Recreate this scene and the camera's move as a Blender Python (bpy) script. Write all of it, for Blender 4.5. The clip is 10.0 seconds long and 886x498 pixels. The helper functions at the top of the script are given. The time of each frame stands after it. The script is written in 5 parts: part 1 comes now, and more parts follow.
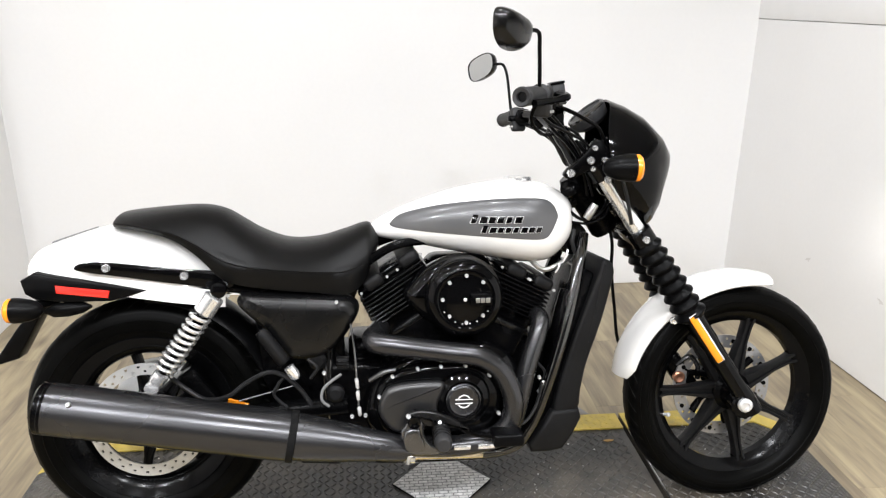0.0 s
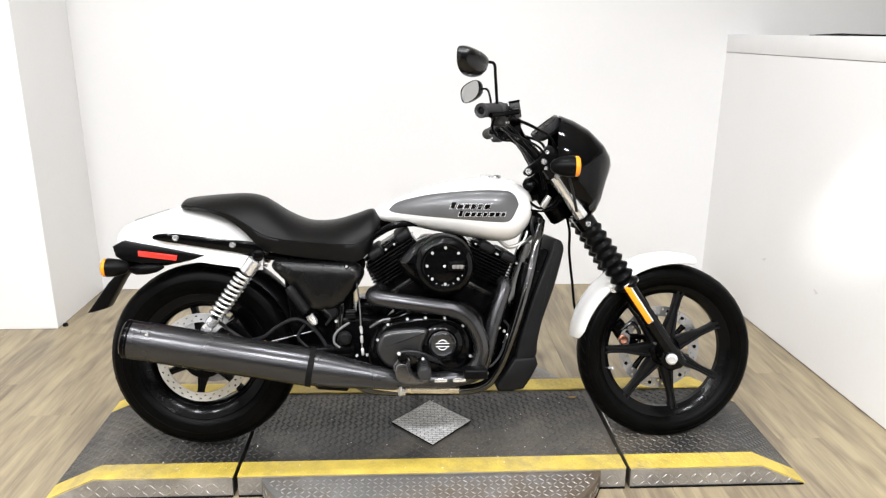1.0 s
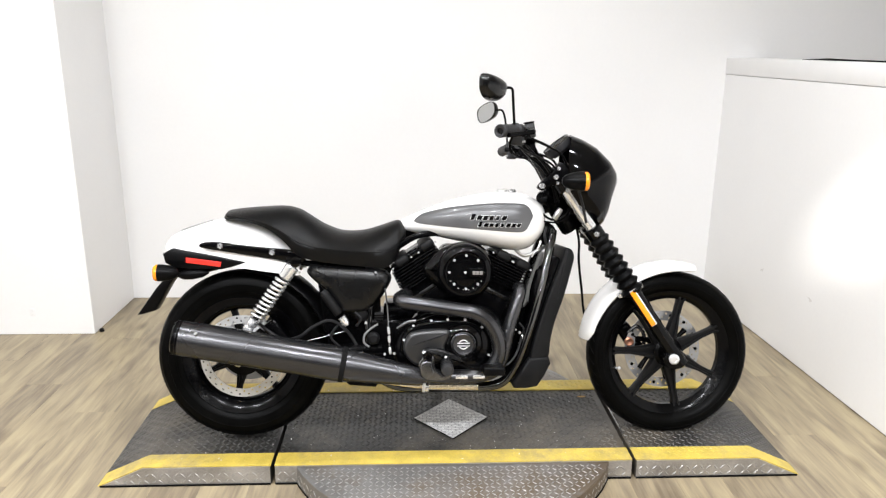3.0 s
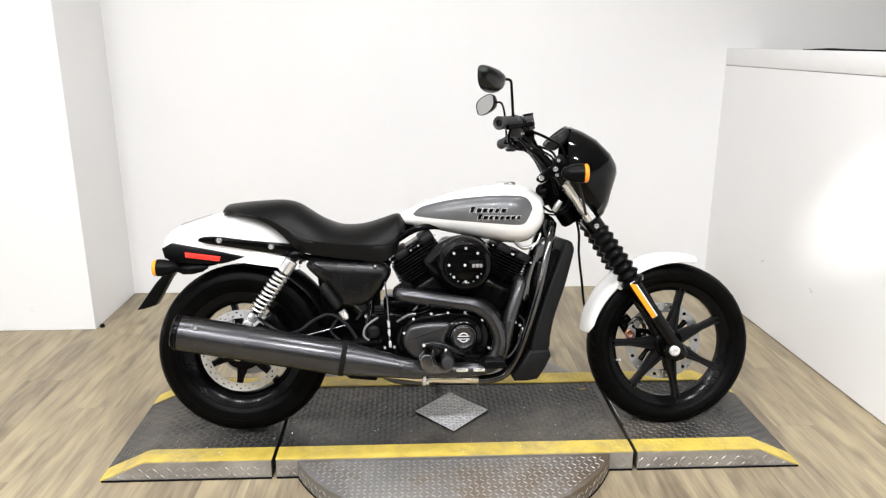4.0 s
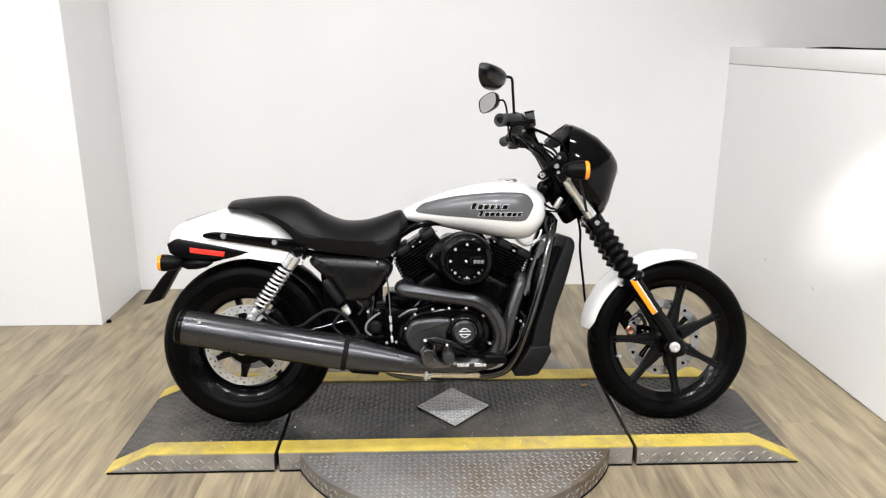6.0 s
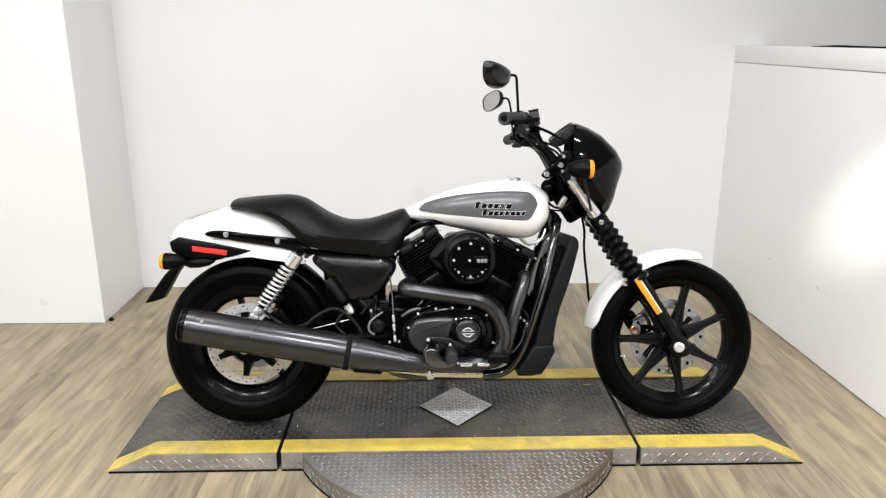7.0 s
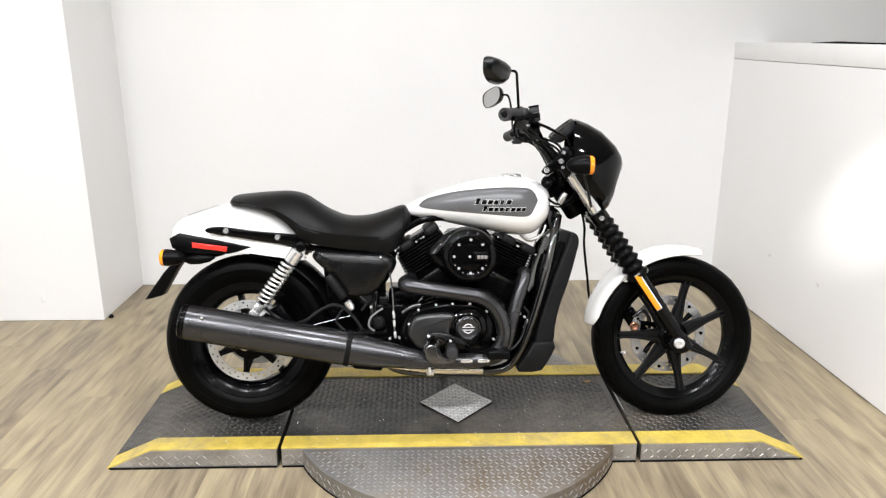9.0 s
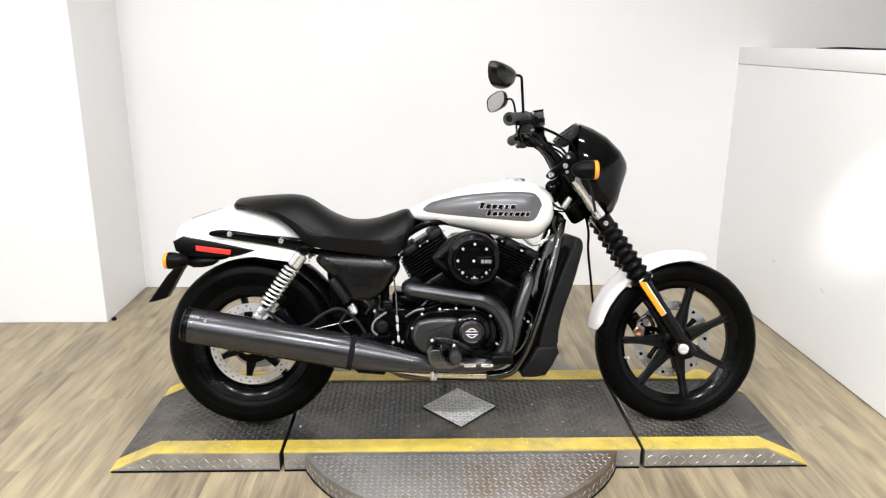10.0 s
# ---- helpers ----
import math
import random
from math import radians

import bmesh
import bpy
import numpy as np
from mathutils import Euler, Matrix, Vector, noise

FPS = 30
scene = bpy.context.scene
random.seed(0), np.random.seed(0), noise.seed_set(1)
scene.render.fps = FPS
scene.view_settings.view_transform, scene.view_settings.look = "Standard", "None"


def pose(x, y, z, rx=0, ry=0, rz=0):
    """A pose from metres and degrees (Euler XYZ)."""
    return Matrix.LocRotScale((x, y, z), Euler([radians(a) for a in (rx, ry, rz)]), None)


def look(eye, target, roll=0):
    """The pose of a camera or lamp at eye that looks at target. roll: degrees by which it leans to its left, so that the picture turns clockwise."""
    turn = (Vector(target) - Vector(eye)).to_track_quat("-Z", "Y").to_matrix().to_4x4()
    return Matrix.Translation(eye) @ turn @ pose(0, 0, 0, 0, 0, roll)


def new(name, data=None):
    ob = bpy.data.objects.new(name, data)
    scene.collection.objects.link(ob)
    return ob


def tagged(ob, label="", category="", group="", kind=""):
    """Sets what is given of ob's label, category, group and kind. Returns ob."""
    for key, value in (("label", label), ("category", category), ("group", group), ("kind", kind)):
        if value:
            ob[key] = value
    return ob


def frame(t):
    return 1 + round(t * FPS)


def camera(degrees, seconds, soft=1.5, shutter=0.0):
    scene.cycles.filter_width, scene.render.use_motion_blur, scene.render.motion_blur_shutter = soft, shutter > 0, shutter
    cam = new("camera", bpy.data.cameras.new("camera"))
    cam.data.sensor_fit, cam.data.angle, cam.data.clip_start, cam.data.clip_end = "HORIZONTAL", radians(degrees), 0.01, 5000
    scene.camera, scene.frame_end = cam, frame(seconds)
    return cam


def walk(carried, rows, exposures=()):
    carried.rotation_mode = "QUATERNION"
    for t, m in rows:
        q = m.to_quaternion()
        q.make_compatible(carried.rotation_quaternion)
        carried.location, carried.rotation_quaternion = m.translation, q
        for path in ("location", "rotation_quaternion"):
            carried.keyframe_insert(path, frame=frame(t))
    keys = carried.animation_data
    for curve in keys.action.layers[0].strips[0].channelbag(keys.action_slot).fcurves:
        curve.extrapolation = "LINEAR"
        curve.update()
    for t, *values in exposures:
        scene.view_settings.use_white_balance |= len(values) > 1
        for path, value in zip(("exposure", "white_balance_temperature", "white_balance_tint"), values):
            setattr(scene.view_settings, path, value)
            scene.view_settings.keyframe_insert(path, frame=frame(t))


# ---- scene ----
cam = camera(62.14, 10.0, soft=1.25)
PATH = [
    (0, (-0.170, -1.647, 1.290), (0.020, 0.236, 0.644), 0.57),
    (0.1, (-0.134, -1.709, 1.291), (0.045, 0.183, 0.668), 0.52),
    (0.2, (-0.122, -1.781, 1.265), (0.003, 0.132, 0.693), 0.18),
    (0.3, (-0.125, -1.836, 1.272), (-0.001, 0.083, 0.722), 0.05),
    (0.4, (-0.101, -1.920, 1.281), (-0.042, -0.021, 0.655), 1.71),
    (0.5, (-0.088, -1.947, 1.274), (-0.009, -0.051, 0.644), 1.27),
    (0.7, (-0.091, -2.041, 1.283), (0.009, -0.147, 0.648), 1.25),
    (0.8, (-0.094, -2.089, 1.293), (0.017, -0.181, 0.704), 1.39),
    (1, (-0.077, -2.173, 1.313), (0.021, -0.259, 0.742), 0.46),
    (1.2, (-0.158, -2.253, 1.309), (-0.037, -0.345, 0.721), 0.87),
    (1.5, (-0.164, -2.355, 1.334), (-0.057, -0.435, 0.784), 0.69),
    (2, (-0.143, -2.374, 1.344), (-0.032, -0.451, 0.807), -0.06),
    (2.5, (-0.140, -2.372, 1.347), (-0.051, -0.444, 0.822), 0.59),
    (4, (-0.135, -2.365, 1.341), (-0.051, -0.443, 0.795), 0.07),
    (4.5, (-0.127, -2.379, 1.342), (-0.033, -0.456, 0.800), 0.19),
    (5, (-0.125, -2.387, 1.339), (-0.049, -0.466, 0.789), 0.36),
    (5.5, (-0.120, -2.394, 1.336), (-0.050, -0.471, 0.791), 0.10),
    (7, (-0.122, -2.377, 1.337), (-0.063, -0.456, 0.784), 0.18),
    (7.5, (-0.125, -2.378, 1.335), (-0.074, -0.451, 0.799), -0.58),
    (8, (-0.120, -2.378, 1.336), (-0.042, -0.442, 0.842), 0.03),
    (8.5, (-0.126, -2.381, 1.325), (-0.061, -0.458, 0.779), 0.48),
    (9, (-0.125, -2.378, 1.331), (-0.064, -0.458, 0.773), 0.16),
    (9.5, (-0.128, -2.377, 1.328), (-0.066, -0.458, 0.766), 0.46),
    (10, (-0.130, -2.373, 1.332), (-0.075, -0.450, 0.783), 0.38),
]
walk(cam, [(t, look(eye, target, roll)) for t, eye, target, roll in PATH], [(0, 0.37), (0.8, 0.41), (1.5, 0.45), (2.5, 0.42), (4.0, 0.34), (5.2, 0.26), (7.0, 0.19), (8.0, 0.23), (9.0, 0.31), (10, 0.37)])

# ---- world and lights ----
world = bpy.data.worlds.new("world")
scene.world = world
world.use_nodes = True
world.node_tree.nodes["Background"].inputs[0].default_value = (0.9, 0.95, 1.0, 1)
world.node_tree.nodes["Background"].inputs[1].default_value = 0.05


def area_lamp(name, m, sx, sy, watts, color=(0.937, 0.955, 1.0)):
    data = bpy.data.lights.new(name, "AREA")
    data.shape, data.size, data.size_y, data.energy, data.color = "ELLIPSE", sx, sy, watts, color
    ob = new(name, data)
    ob.matrix_world = m
    return ob


LAMPS = [(x, y) for y in (-0.5, -2.5, -4.5, -6.5) for x in (-2.95, -1.95, -0.95, 0.05, 1.05)]
for lx, ly in LAMPS:
    area_lamp("downlight_glow", pose(lx, ly, 2.87), 0.16, 0.16, (11 if ly > -1 else 36 if ly > -3 else 9) * (0.42 if lx < -2 else 0.75 if lx < -1 and ly > -1 else 1.25 if lx > 0 or lx < -0.5 and ly < -1 else 1.0))
# Added spot lamp: throws the soft glare patch onto the partition wall.
SPOT_AT, SPOT_TO = Vector((-0.2, -2.9, 2.76)), Vector((1.57, 0.22, 0.74))
spot = bpy.data.lights.new("added_wall_glare_light", "SPOT")
spot.energy, spot.spot_size, spot.spot_blend, spot.shadow_soft_size = 800, radians(7.2), 1.0, 0.08
spot.color = (1, 0.96, 0.9)
new("added_wall_glare_light", spot).matrix_world = look(SPOT_AT, SPOT_TO)


# ---- materials ----
def mat(name, color, rough=0.5, metal=0.0, spec=0.5, vary=0.15, scale=14.0, bump=0.05, grain=220.0, coat=0.0, rough_vary=0.12, wear=None, wear_scale=4.6):
    m = bpy.data.materials.new(name)
    m.use_nodes = True
    nt = m.node_tree
    b = nt.nodes["Principled BSDF"]
    co = nt.nodes.new("ShaderNodeTexCoord")
    n1 = nt.nodes.new("ShaderNodeTexNoise")
    n1.inputs["Scale"].default_value, n1.inputs["Detail"].default_value = scale, 5
    n2 = nt.nodes.new("ShaderNodeTexNoise")
    n2.inputs["Scale"].default_value, n2.inputs["Detail"].default_value = grain, 3
    for n in (n1, n2):
        nt.links.new(co.outputs["Object"], n.inputs["Vector"])
    add = nt.nodes.new("ShaderNodeMath")
    add.operation = "MULTIPLY_ADD"
    nt.links.new(n2.outputs["Fac"], add.inputs[0])
    add.inputs[1].default_value = 0.4
    nt.links.new(n1.outputs["Fac"], add.inputs[2])
    ramp = nt.nodes.new("ShaderNodeValToRGB")
    ramp.color_ramp.elements[0].position, ramp.color_ramp.elements[1].position = 0.45, 0.95
    lo = [c * (1 - vary) for c in color]
    hi = [min(1, c * (1 + vary)) for c in color]
    ramp.color_ramp.elements[0].color, ramp.color_ramp.elements[1].color = (*lo, 1), (*hi, 1)
    nt.links.new(add.outputs[0], ramp.inputs["Fac"])
    tone = ramp.outputs["Color"]
    if wear:
        n3 = nt.nodes.new("ShaderNodeTexNoise")
        n3.inputs["Scale"].default_value, n3.inputs["Detail"].default_value, n3.inputs["Roughness"].default_value = wear_scale, 9, 0.74
        nt.links.new(co.outputs["Object"], n3.inputs["Vector"])
        step_ramp = nt.nodes.new("ShaderNodeValToRGB")
        step_ramp.color_ramp.elements[0].position, step_ramp.color_ramp.elements[1].position = wear[1] - 0.08, wear[1] + 0.12
        nt.links.new(n3.outputs["Fac"], step_ramp.inputs["Fac"])
        mixc = nt.nodes.new("ShaderNodeMix")
        mixc.data_type = "RGBA"
        nt.links.new(step_ramp.outputs["Color"], mixc.inputs[0])
        nt.links.new(tone, mixc.inputs[6])
        mixc.inputs[7].default_value = (*wear[0], 1)
        tone = mixc.outputs[2]
    nt.links.new(tone, b.inputs["Base Color"])
    mr = nt.nodes.new("ShaderNodeMapRange")
    mr.inputs["To Min"].default_value, mr.inputs["To Max"].default_value = max(0.02, rough - rough_vary), min(1, rough + rough_vary)
    nt.links.new(n1.outputs["Fac"], mr.inputs["Value"])
    nt.links.new(mr.outputs["Result"], b.inputs["Roughness"])
    b.inputs["Metallic"].default_value = metal
    b.inputs["Specular IOR Level"].default_value = spec
    b.inputs["Coat Weight"].default_value = coat
    b.inputs["Coat Roughness"].default_value = 0.05
    if bump:
        bp = nt.nodes.new("ShaderNodeBump")
        bp.inputs["Strength"].default_value, bp.inputs["Distance"].default_value = bump, 0.002
        nt.links.new(n2.outputs["Fac"], bp.inputs["Height"])
        nt.links.new(bp.outputs["Normal"], b.inputs["Normal"])
    return m


WALL = mat("white_wall_paint", (0.82, 0.815, 0.81), 0.42, vary=0.02, scale=1.5, grain=60, bump=0.04, wear=((0.7, 0.68, 0.66), 0.78))
CEIL = mat("ceiling_paint", (0.8, 0.8, 0.79), 0.8, vary=0.03, scale=2)
TRIM = mat("white_trim_paint", (0.84, 0.835, 0.83), 0.35, vary=0.02)
WHITE = mat("pearl_white_paint", (0.82, 0.81, 0.79), 0.22, vary=0.01, scale=4, bump=0.0, coat=1.0, rough_vary=0.04)
GREY = mat("silver_grey_decal", (0.1, 0.1, 0.103), 0.34, metal=0.25, spec=0.4, vary=0.08, grain=900, bump=0.0, coat=0.2, rough_vary=0.05)
BLACK = mat("gloss_black_paint", (0.0016, 0.0016, 0.0018), 0.07, spec=0.16, vary=0.2, bump=0.0, rough_vary=0.03)
TUBEM = mat("gloss_black_frame_paint", (0.0016, 0.0016, 0.0018), 0.11, spec=0.9, vary=0.2, bump=0.0, rough_vary=0.05, coat=0.4)
SATIN = mat("satin_black_metal", (0.0016, 0.0016, 0.0018), 0.2, spec=0.06, vary=0.3, bump=0.05, grain=500)
PLASTIC = mat("matte_black_plastic", (0.0024, 0.0024, 0.0026), 0.32, spec=0.08, vary=0.25, bump=0.1, grain=700)
SEATM = mat("black_vinyl", (0.0024, 0.0024, 0.0025), 0.36, spec=0.17, vary=0.2, bump=0.25, grain=380, rough_vary=0.08)
RUBBER = mat("tyre_rubber", (0.0014, 0.0014, 0.0013), 0.38, spec=0.045, vary=0.4, scale=20, bump=0.15, grain=300)
EXHAUST = mat("graphite_exhaust_coating", (0.06, 0.06, 0.063), 0.26, metal=0.85, vary=0.07, scale=6, bump=0.05, grain=600)
CHROME = mat("chrome", (0.85, 0.85, 0.85), 0.12, metal=0.75, vary=0.06, bump=0.0, rough_vary=0.05)
SPRING = mat("polished_spring_steel", (0.85, 0.85, 0.84), 0.22, metal=0.8, vary=0.05, bump=0.0, rough_vary=0.05)
RIMM = mat("gloss_black_rim_paint", (0.0022, 0.0022, 0.0024), 0.17, spec=0.09, vary=0.2, bump=0.0, rough_vary=0.06)
FINM = mat("black_fin_enamel", (0.0022, 0.0022, 0.0024), 0.2, spec=0.12, vary=0.2, bump=0.0)
GRIPRUB = mat("faded_grip_rubber", (0.021, 0.021, 0.022), 0.5, spec=0.35, vary=0.35, bump=0.2, grain=500)
GRIPM = mat("worn_grey_rubber", (0.0047, 0.0047, 0.005), 0.5, spec=0.16, vary=0.3, bump=0.15, grain=500)
PANELM = mat("satin_black_cast_metal", (0.011, 0.011, 0.0115), 0.33, spec=0.6, vary=0.2, bump=0.05, grain=500)
COVERM = mat("semi_gloss_black_enamel", (0.0022, 0.0022, 0.0024), 0.27, spec=0.36, vary=0.2, bump=0.02)
HEELM = mat("dark_polished_metal", (0.14, 0.14, 0.143), 0.22, metal=0.9, vary=0.25, bump=0.05)
DARKDISC = mat("dark_disc_steel", (0.33, 0.33, 0.33), 0.32, metal=0.7, vary=0.12, bump=0.05)
DISCM = mat("ground_disc_steel", (0.58, 0.58, 0.57), 0.38, metal=0.6, vary=0.08, bump=0.05)
FIXING = mat("zinc_fixing", (0.75, 0.75, 0.75), 0.22, metal=0.5, vary=0.2, bump=0.0)
# Only for the unseen south wall, dark to hold down reflections.
GREYWALL = mat("unseen_dark_wall_paint", (0.06, 0.06, 0.062), 0.7, vary=0.08, scale=2)
STEEL = mat("brushed_steel", (0.5, 0.5, 0.49), 0.32, metal=1.0, vary=0.14, bump=0.08)
LINE = mat("grey_rubber_line", (0.009, 0.009, 0.0095), 0.4, spec=0.22, vary=0.1)
AMBER = mat("amber_lens", (1.0, 0.3, 0.01), 0.2, vary=0.06, bump=0.0, coat=0.35)
RED = mat("red_lens", (0.75, 0.03, 0.02), 0.2, vary=0.1, bump=0.0, coat=0.8)
COPPER = mat("copper_piston", (0.5, 0.24, 0.15), 0.35, metal=0.9)
YELLOW = mat("worn_yellow_paint", (0.56, 0.42, 0.075), 0.5, vary=0.2, scale=16, bump=0.25, grain=240, wear=((0.3, 0.24, 0.11), 0.58))
TREAD = mat("tread_plate_aluminium", (0.4, 0.385, 0.365), 0.42, metal=0.75, vary=0.3, scale=9, bump=0.1)
STEPM = mat("worn_step_aluminium", (0.27, 0.262, 0.25), 0.45, metal=0.72, vary=0.22, scale=7, bump=0.1, rough_vary=0.15, wear=((0.19, 0.15, 0.11), 0.52), wear_scale=3.2)
MATM = mat("worn_black_deck_paint", (0.017, 0.0165, 0.0155), 0.42, vary=0.6, scale=3.2, bump=0.3, grain=260, wear=((0.082, 0.07, 0.054), 0.53), wear_scale=2.4)
SCUFF = mat("wall_scuff", (0.7, 0.685, 0.67), 0.6, vary=0.15)
HEATPIPE = mat("heat_tinted_steel", (0.78, 0.7, 0.55), 0.22, metal=0.9, vary=0.2, scale=18, bump=0.05)
STUD = mat("polished_tread_aluminium", (0.4, 0.39, 0.375), 0.42, metal=0.85, vary=0.15, bump=0.05)
GREYHOSE = mat("grey_rubber_hose", (0.16, 0.16, 0.16), 0.5, spec=0.3, vary=0.15)
PULLEY = mat("polished_pulley_aluminium", (0.88, 0.88, 0.87), 0.35, metal=0.1, vary=0.08, bump=0.03)
GROOVE = mat("dusty_tread_groove", (0.012, 0.012, 0.0115), 0.7, spec=0.1, vary=0.5, scale=30)
DECKSTUD = mat("scuffed_deck_tread", (0.05, 0.049, 0.046), 0.36, spec=0.5, vary=0.5, scale=5, bump=0.2, wear=((0.11, 0.1, 0.085), 0.56), wear_scale=2.4)
RUST = mat("rust", (0.34, 0.2, 0.06), 0.7, vary=0.3, scale=60)
SEAM = mat("dark_gap", (0.006, 0.006, 0.006), 0.8, spec=0.1)
MIRROR = mat("mirror_glass", (0.72, 0.73, 0.73), 0.03, metal=1.0, vary=0.01, bump=0.0, rough_vary=0.02)
LAMPMAT = bpy.data.materials.new("lamp_diffuser")
LAMPMAT.use_nodes = True
LAMPMAT.node_tree.nodes["Principled BSDF"].inputs["Emission Color"].default_value = (0.95, 0.975, 1, 1)
LAMPMAT.node_tree.nodes["Principled BSDF"].inputs["Emission Strength"].default_value = 6


def plank_material():
    m = bpy.data.materials.new("oak_look_vinyl_plank")
    m.use_nodes = True
    nt = m.node_tree
    b = nt.nodes["Principled BSDF"]
    co = nt.nodes.new("ShaderNodeTexCoord")
    info = nt.nodes.new("ShaderNodeObjectInfo")
    off = nt.nodes.new("ShaderNodeVectorMath")
    off.operation = "MULTIPLY_ADD"
    off.inputs[1].default_value = (17, 9, 5)
    nt.links.new(info.outputs["Random"], off.inputs[0])
    mapn = nt.nodes.new("ShaderNodeMapping")
    mapn.inputs["Scale"].default_value = (13, 1.7, 1)
    nt.links.new(co.outputs["Object"], mapn.inputs["Vector"])
    nt.links.new(mapn.outputs["Vector"], off.inputs[2])
    n1 = nt.nodes.new("ShaderNodeTexNoise")
    n1.inputs["Scale"].default_value, n1.inputs["Detail"].default_value, n1.inputs["Distortion"].default_value = 1.9, 8, 0.5
    n2 = nt.nodes.new("ShaderNodeTexNoise")
    n2.inputs["Scale"].default_value, n2.inputs["Detail"].default_value = 11, 6
    nt.links.new(off.outputs[0], n1.inputs["Vector"])
    fibre = nt.nodes.new("ShaderNodeVectorMath")
    fibre.operation = "MULTIPLY"
    fibre.inputs[1].default_value = (1, 0.35, 1)
    nt.links.new(off.outputs[0], fibre.inputs[0])
    nt.links.new(fibre.outputs[0], n2.inputs["Vector"])
    ramp = nt.nodes.new("ShaderNodeValToRGB")
    e = ramp.color_ramp.elements
    e[0].position, e[0].color = 0.24, (0.14, 0.108, 0.07, 1)
    e[1].position, e[1].color = 0.76, (0.37, 0.303, 0.185, 1)
    e.new(0.42).color = (0.212, 0.17, 0.112, 1)
    e.new(0.56).color = (0.28, 0.227, 0.144, 1)
    mix = nt.nodes.new("ShaderNodeMath")
    mix.operation = "MULTIPLY_ADD"
    nt.links.new(n2.outputs["Fac"], mix.inputs[0])
    mix.inputs[1].default_value = 0.34
    sub = nt.nodes.new("ShaderNodeMath")
    sub.operation = "MULTIPLY_ADD"
    nt.links.new(info.outputs["Random"], sub.inputs[0])
    sub.inputs[1].default_value = 0.2
    nt.links.new(n1.outputs["Fac"], sub.inputs[2])
    low = nt.nodes.new("ShaderNodeMath")
    low.operation = "SUBTRACT"
    nt.links.new(sub.outputs[0], low.inputs[0])
    low.inputs[1].default_value = 0.245
    nt.links.new(low.outputs[0], mix.inputs[2])
    nt.links.new(mix.outputs[0], ramp.inputs["Fac"])
    kmap = nt.nodes.new("ShaderNodeVectorMath")
    kmap.operation = "MULTIPLY"
    kmap.inputs[1].default_value = (0.48, 1.6, 1)
    nt.links.new(off.outputs[0], kmap.inputs[0])
    vor = nt.nodes.new("ShaderNodeTexVoronoi")
    vor.inputs["Scale"].default_value = 1.0
    nt.links.new(kmap.outputs[0], vor.inputs["Vector"])
    knot = nt.nodes.new("ShaderNodeMapRange")
    knot.inputs["From Min"].default_value, knot.inputs["From Max"].default_value = 0.02, 0.2
    knot.inputs["To Min"].default_value, knot.inputs["To Max"].default_value = 0.7, 0.0
    nt.links.new(vor.outputs["Distance"], knot.inputs["Value"])
    kmix = nt.nodes.new("ShaderNodeMix")
    kmix.data_type = "RGBA"
    nt.links.new(knot.outputs["Result"], kmix.inputs[0])
    nt.links.new(ramp.outputs["Color"], kmix.inputs[6])
    kmix.inputs[7].default_value = (0.075, 0.052, 0.032, 1)
    nt.links.new(kmix.outputs[2], b.inputs["Base Color"])
    b.inputs["Roughness"].default_value = 0.42
    bp = nt.nodes.new("ShaderNodeBump")
    bp.inputs["Strength"].default_value, bp.inputs["Distance"].default_value = 0.15, 0.002
    nt.links.new(n2.outputs["Fac"], bp.inputs["Height"])
    nt.links.new(bp.outputs["Normal"], b.inputs["Normal"])
    return m


PLANK = plank_material()


def scored_material():
    """Steel scored with two sets of short crossing dashes."""
    m = bpy.data.materials.new("scored_steel")
    m.use_nodes = True
    nt = m.node_tree
    b = nt.nodes["Principled BSDF"]
    co = nt.nodes.new("ShaderNodeTexCoord")
    br = nt.nodes.new("ShaderNodeTexBrick")
    br.inputs["Scale"].default_value = 24
    br.inputs["Mortar Size"].default_value = 0.03
    br.inputs["Brick Width"].default_value, br.inputs["Row Height"].default_value = 0.6, 0.28
    br.inputs["Color1"].default_value, br.inputs["Color2"].default_value = (1, 0.99, 0.97, 1), (0.9, 0.89, 0.87, 1)
    br.inputs["Mortar"].default_value = (0.28, 0.28, 0.28, 1)
    nt.links.new(co.outputs["Object"], br.inputs["Vector"])
    n1 = nt.nodes.new("ShaderNodeTexNoise")
    n1.inputs["Scale"].default_value, n1.inputs["Detail"].default_value = 70, 8
    nt.links.new(co.outputs["Object"], n1.inputs["Vector"])
    mx = nt.nodes.new("ShaderNodeMix")
    mx.data_type, mx.blend_type = "RGBA", "MULTIPLY"
    mx.inputs[0].default_value = 0.8
    nt.links.new(br.outputs["Color"], mx.inputs[6])
    nt.links.new(n1.outputs["Fac"], mx.inputs[7])
    nt.links.new(mx.outputs[2], b.inputs["Base Color"])
    b.inputs["Metallic"].default_value, b.inputs["Roughness"].default_value = 0.08, 0.5
    bp = nt.nodes.new("ShaderNodeBump")
    bp.inputs["Strength"].default_value, bp.inputs["Distance"].default_value = 0.5, 0.001
    nt.links.new(br.outputs["Fac"], bp.inputs["Height"])
    bp.invert = True
    nt.links.new(bp.outputs["Normal"], b.inputs["Normal"])
    return m


SCORED = scored_material()


# ---- mesh helpers ----
def smooth(me, angle=35):
    for p in me.polygons:
        p.use_smooth = True
    me.set_sharp_from_angle(angle=radians(angle))


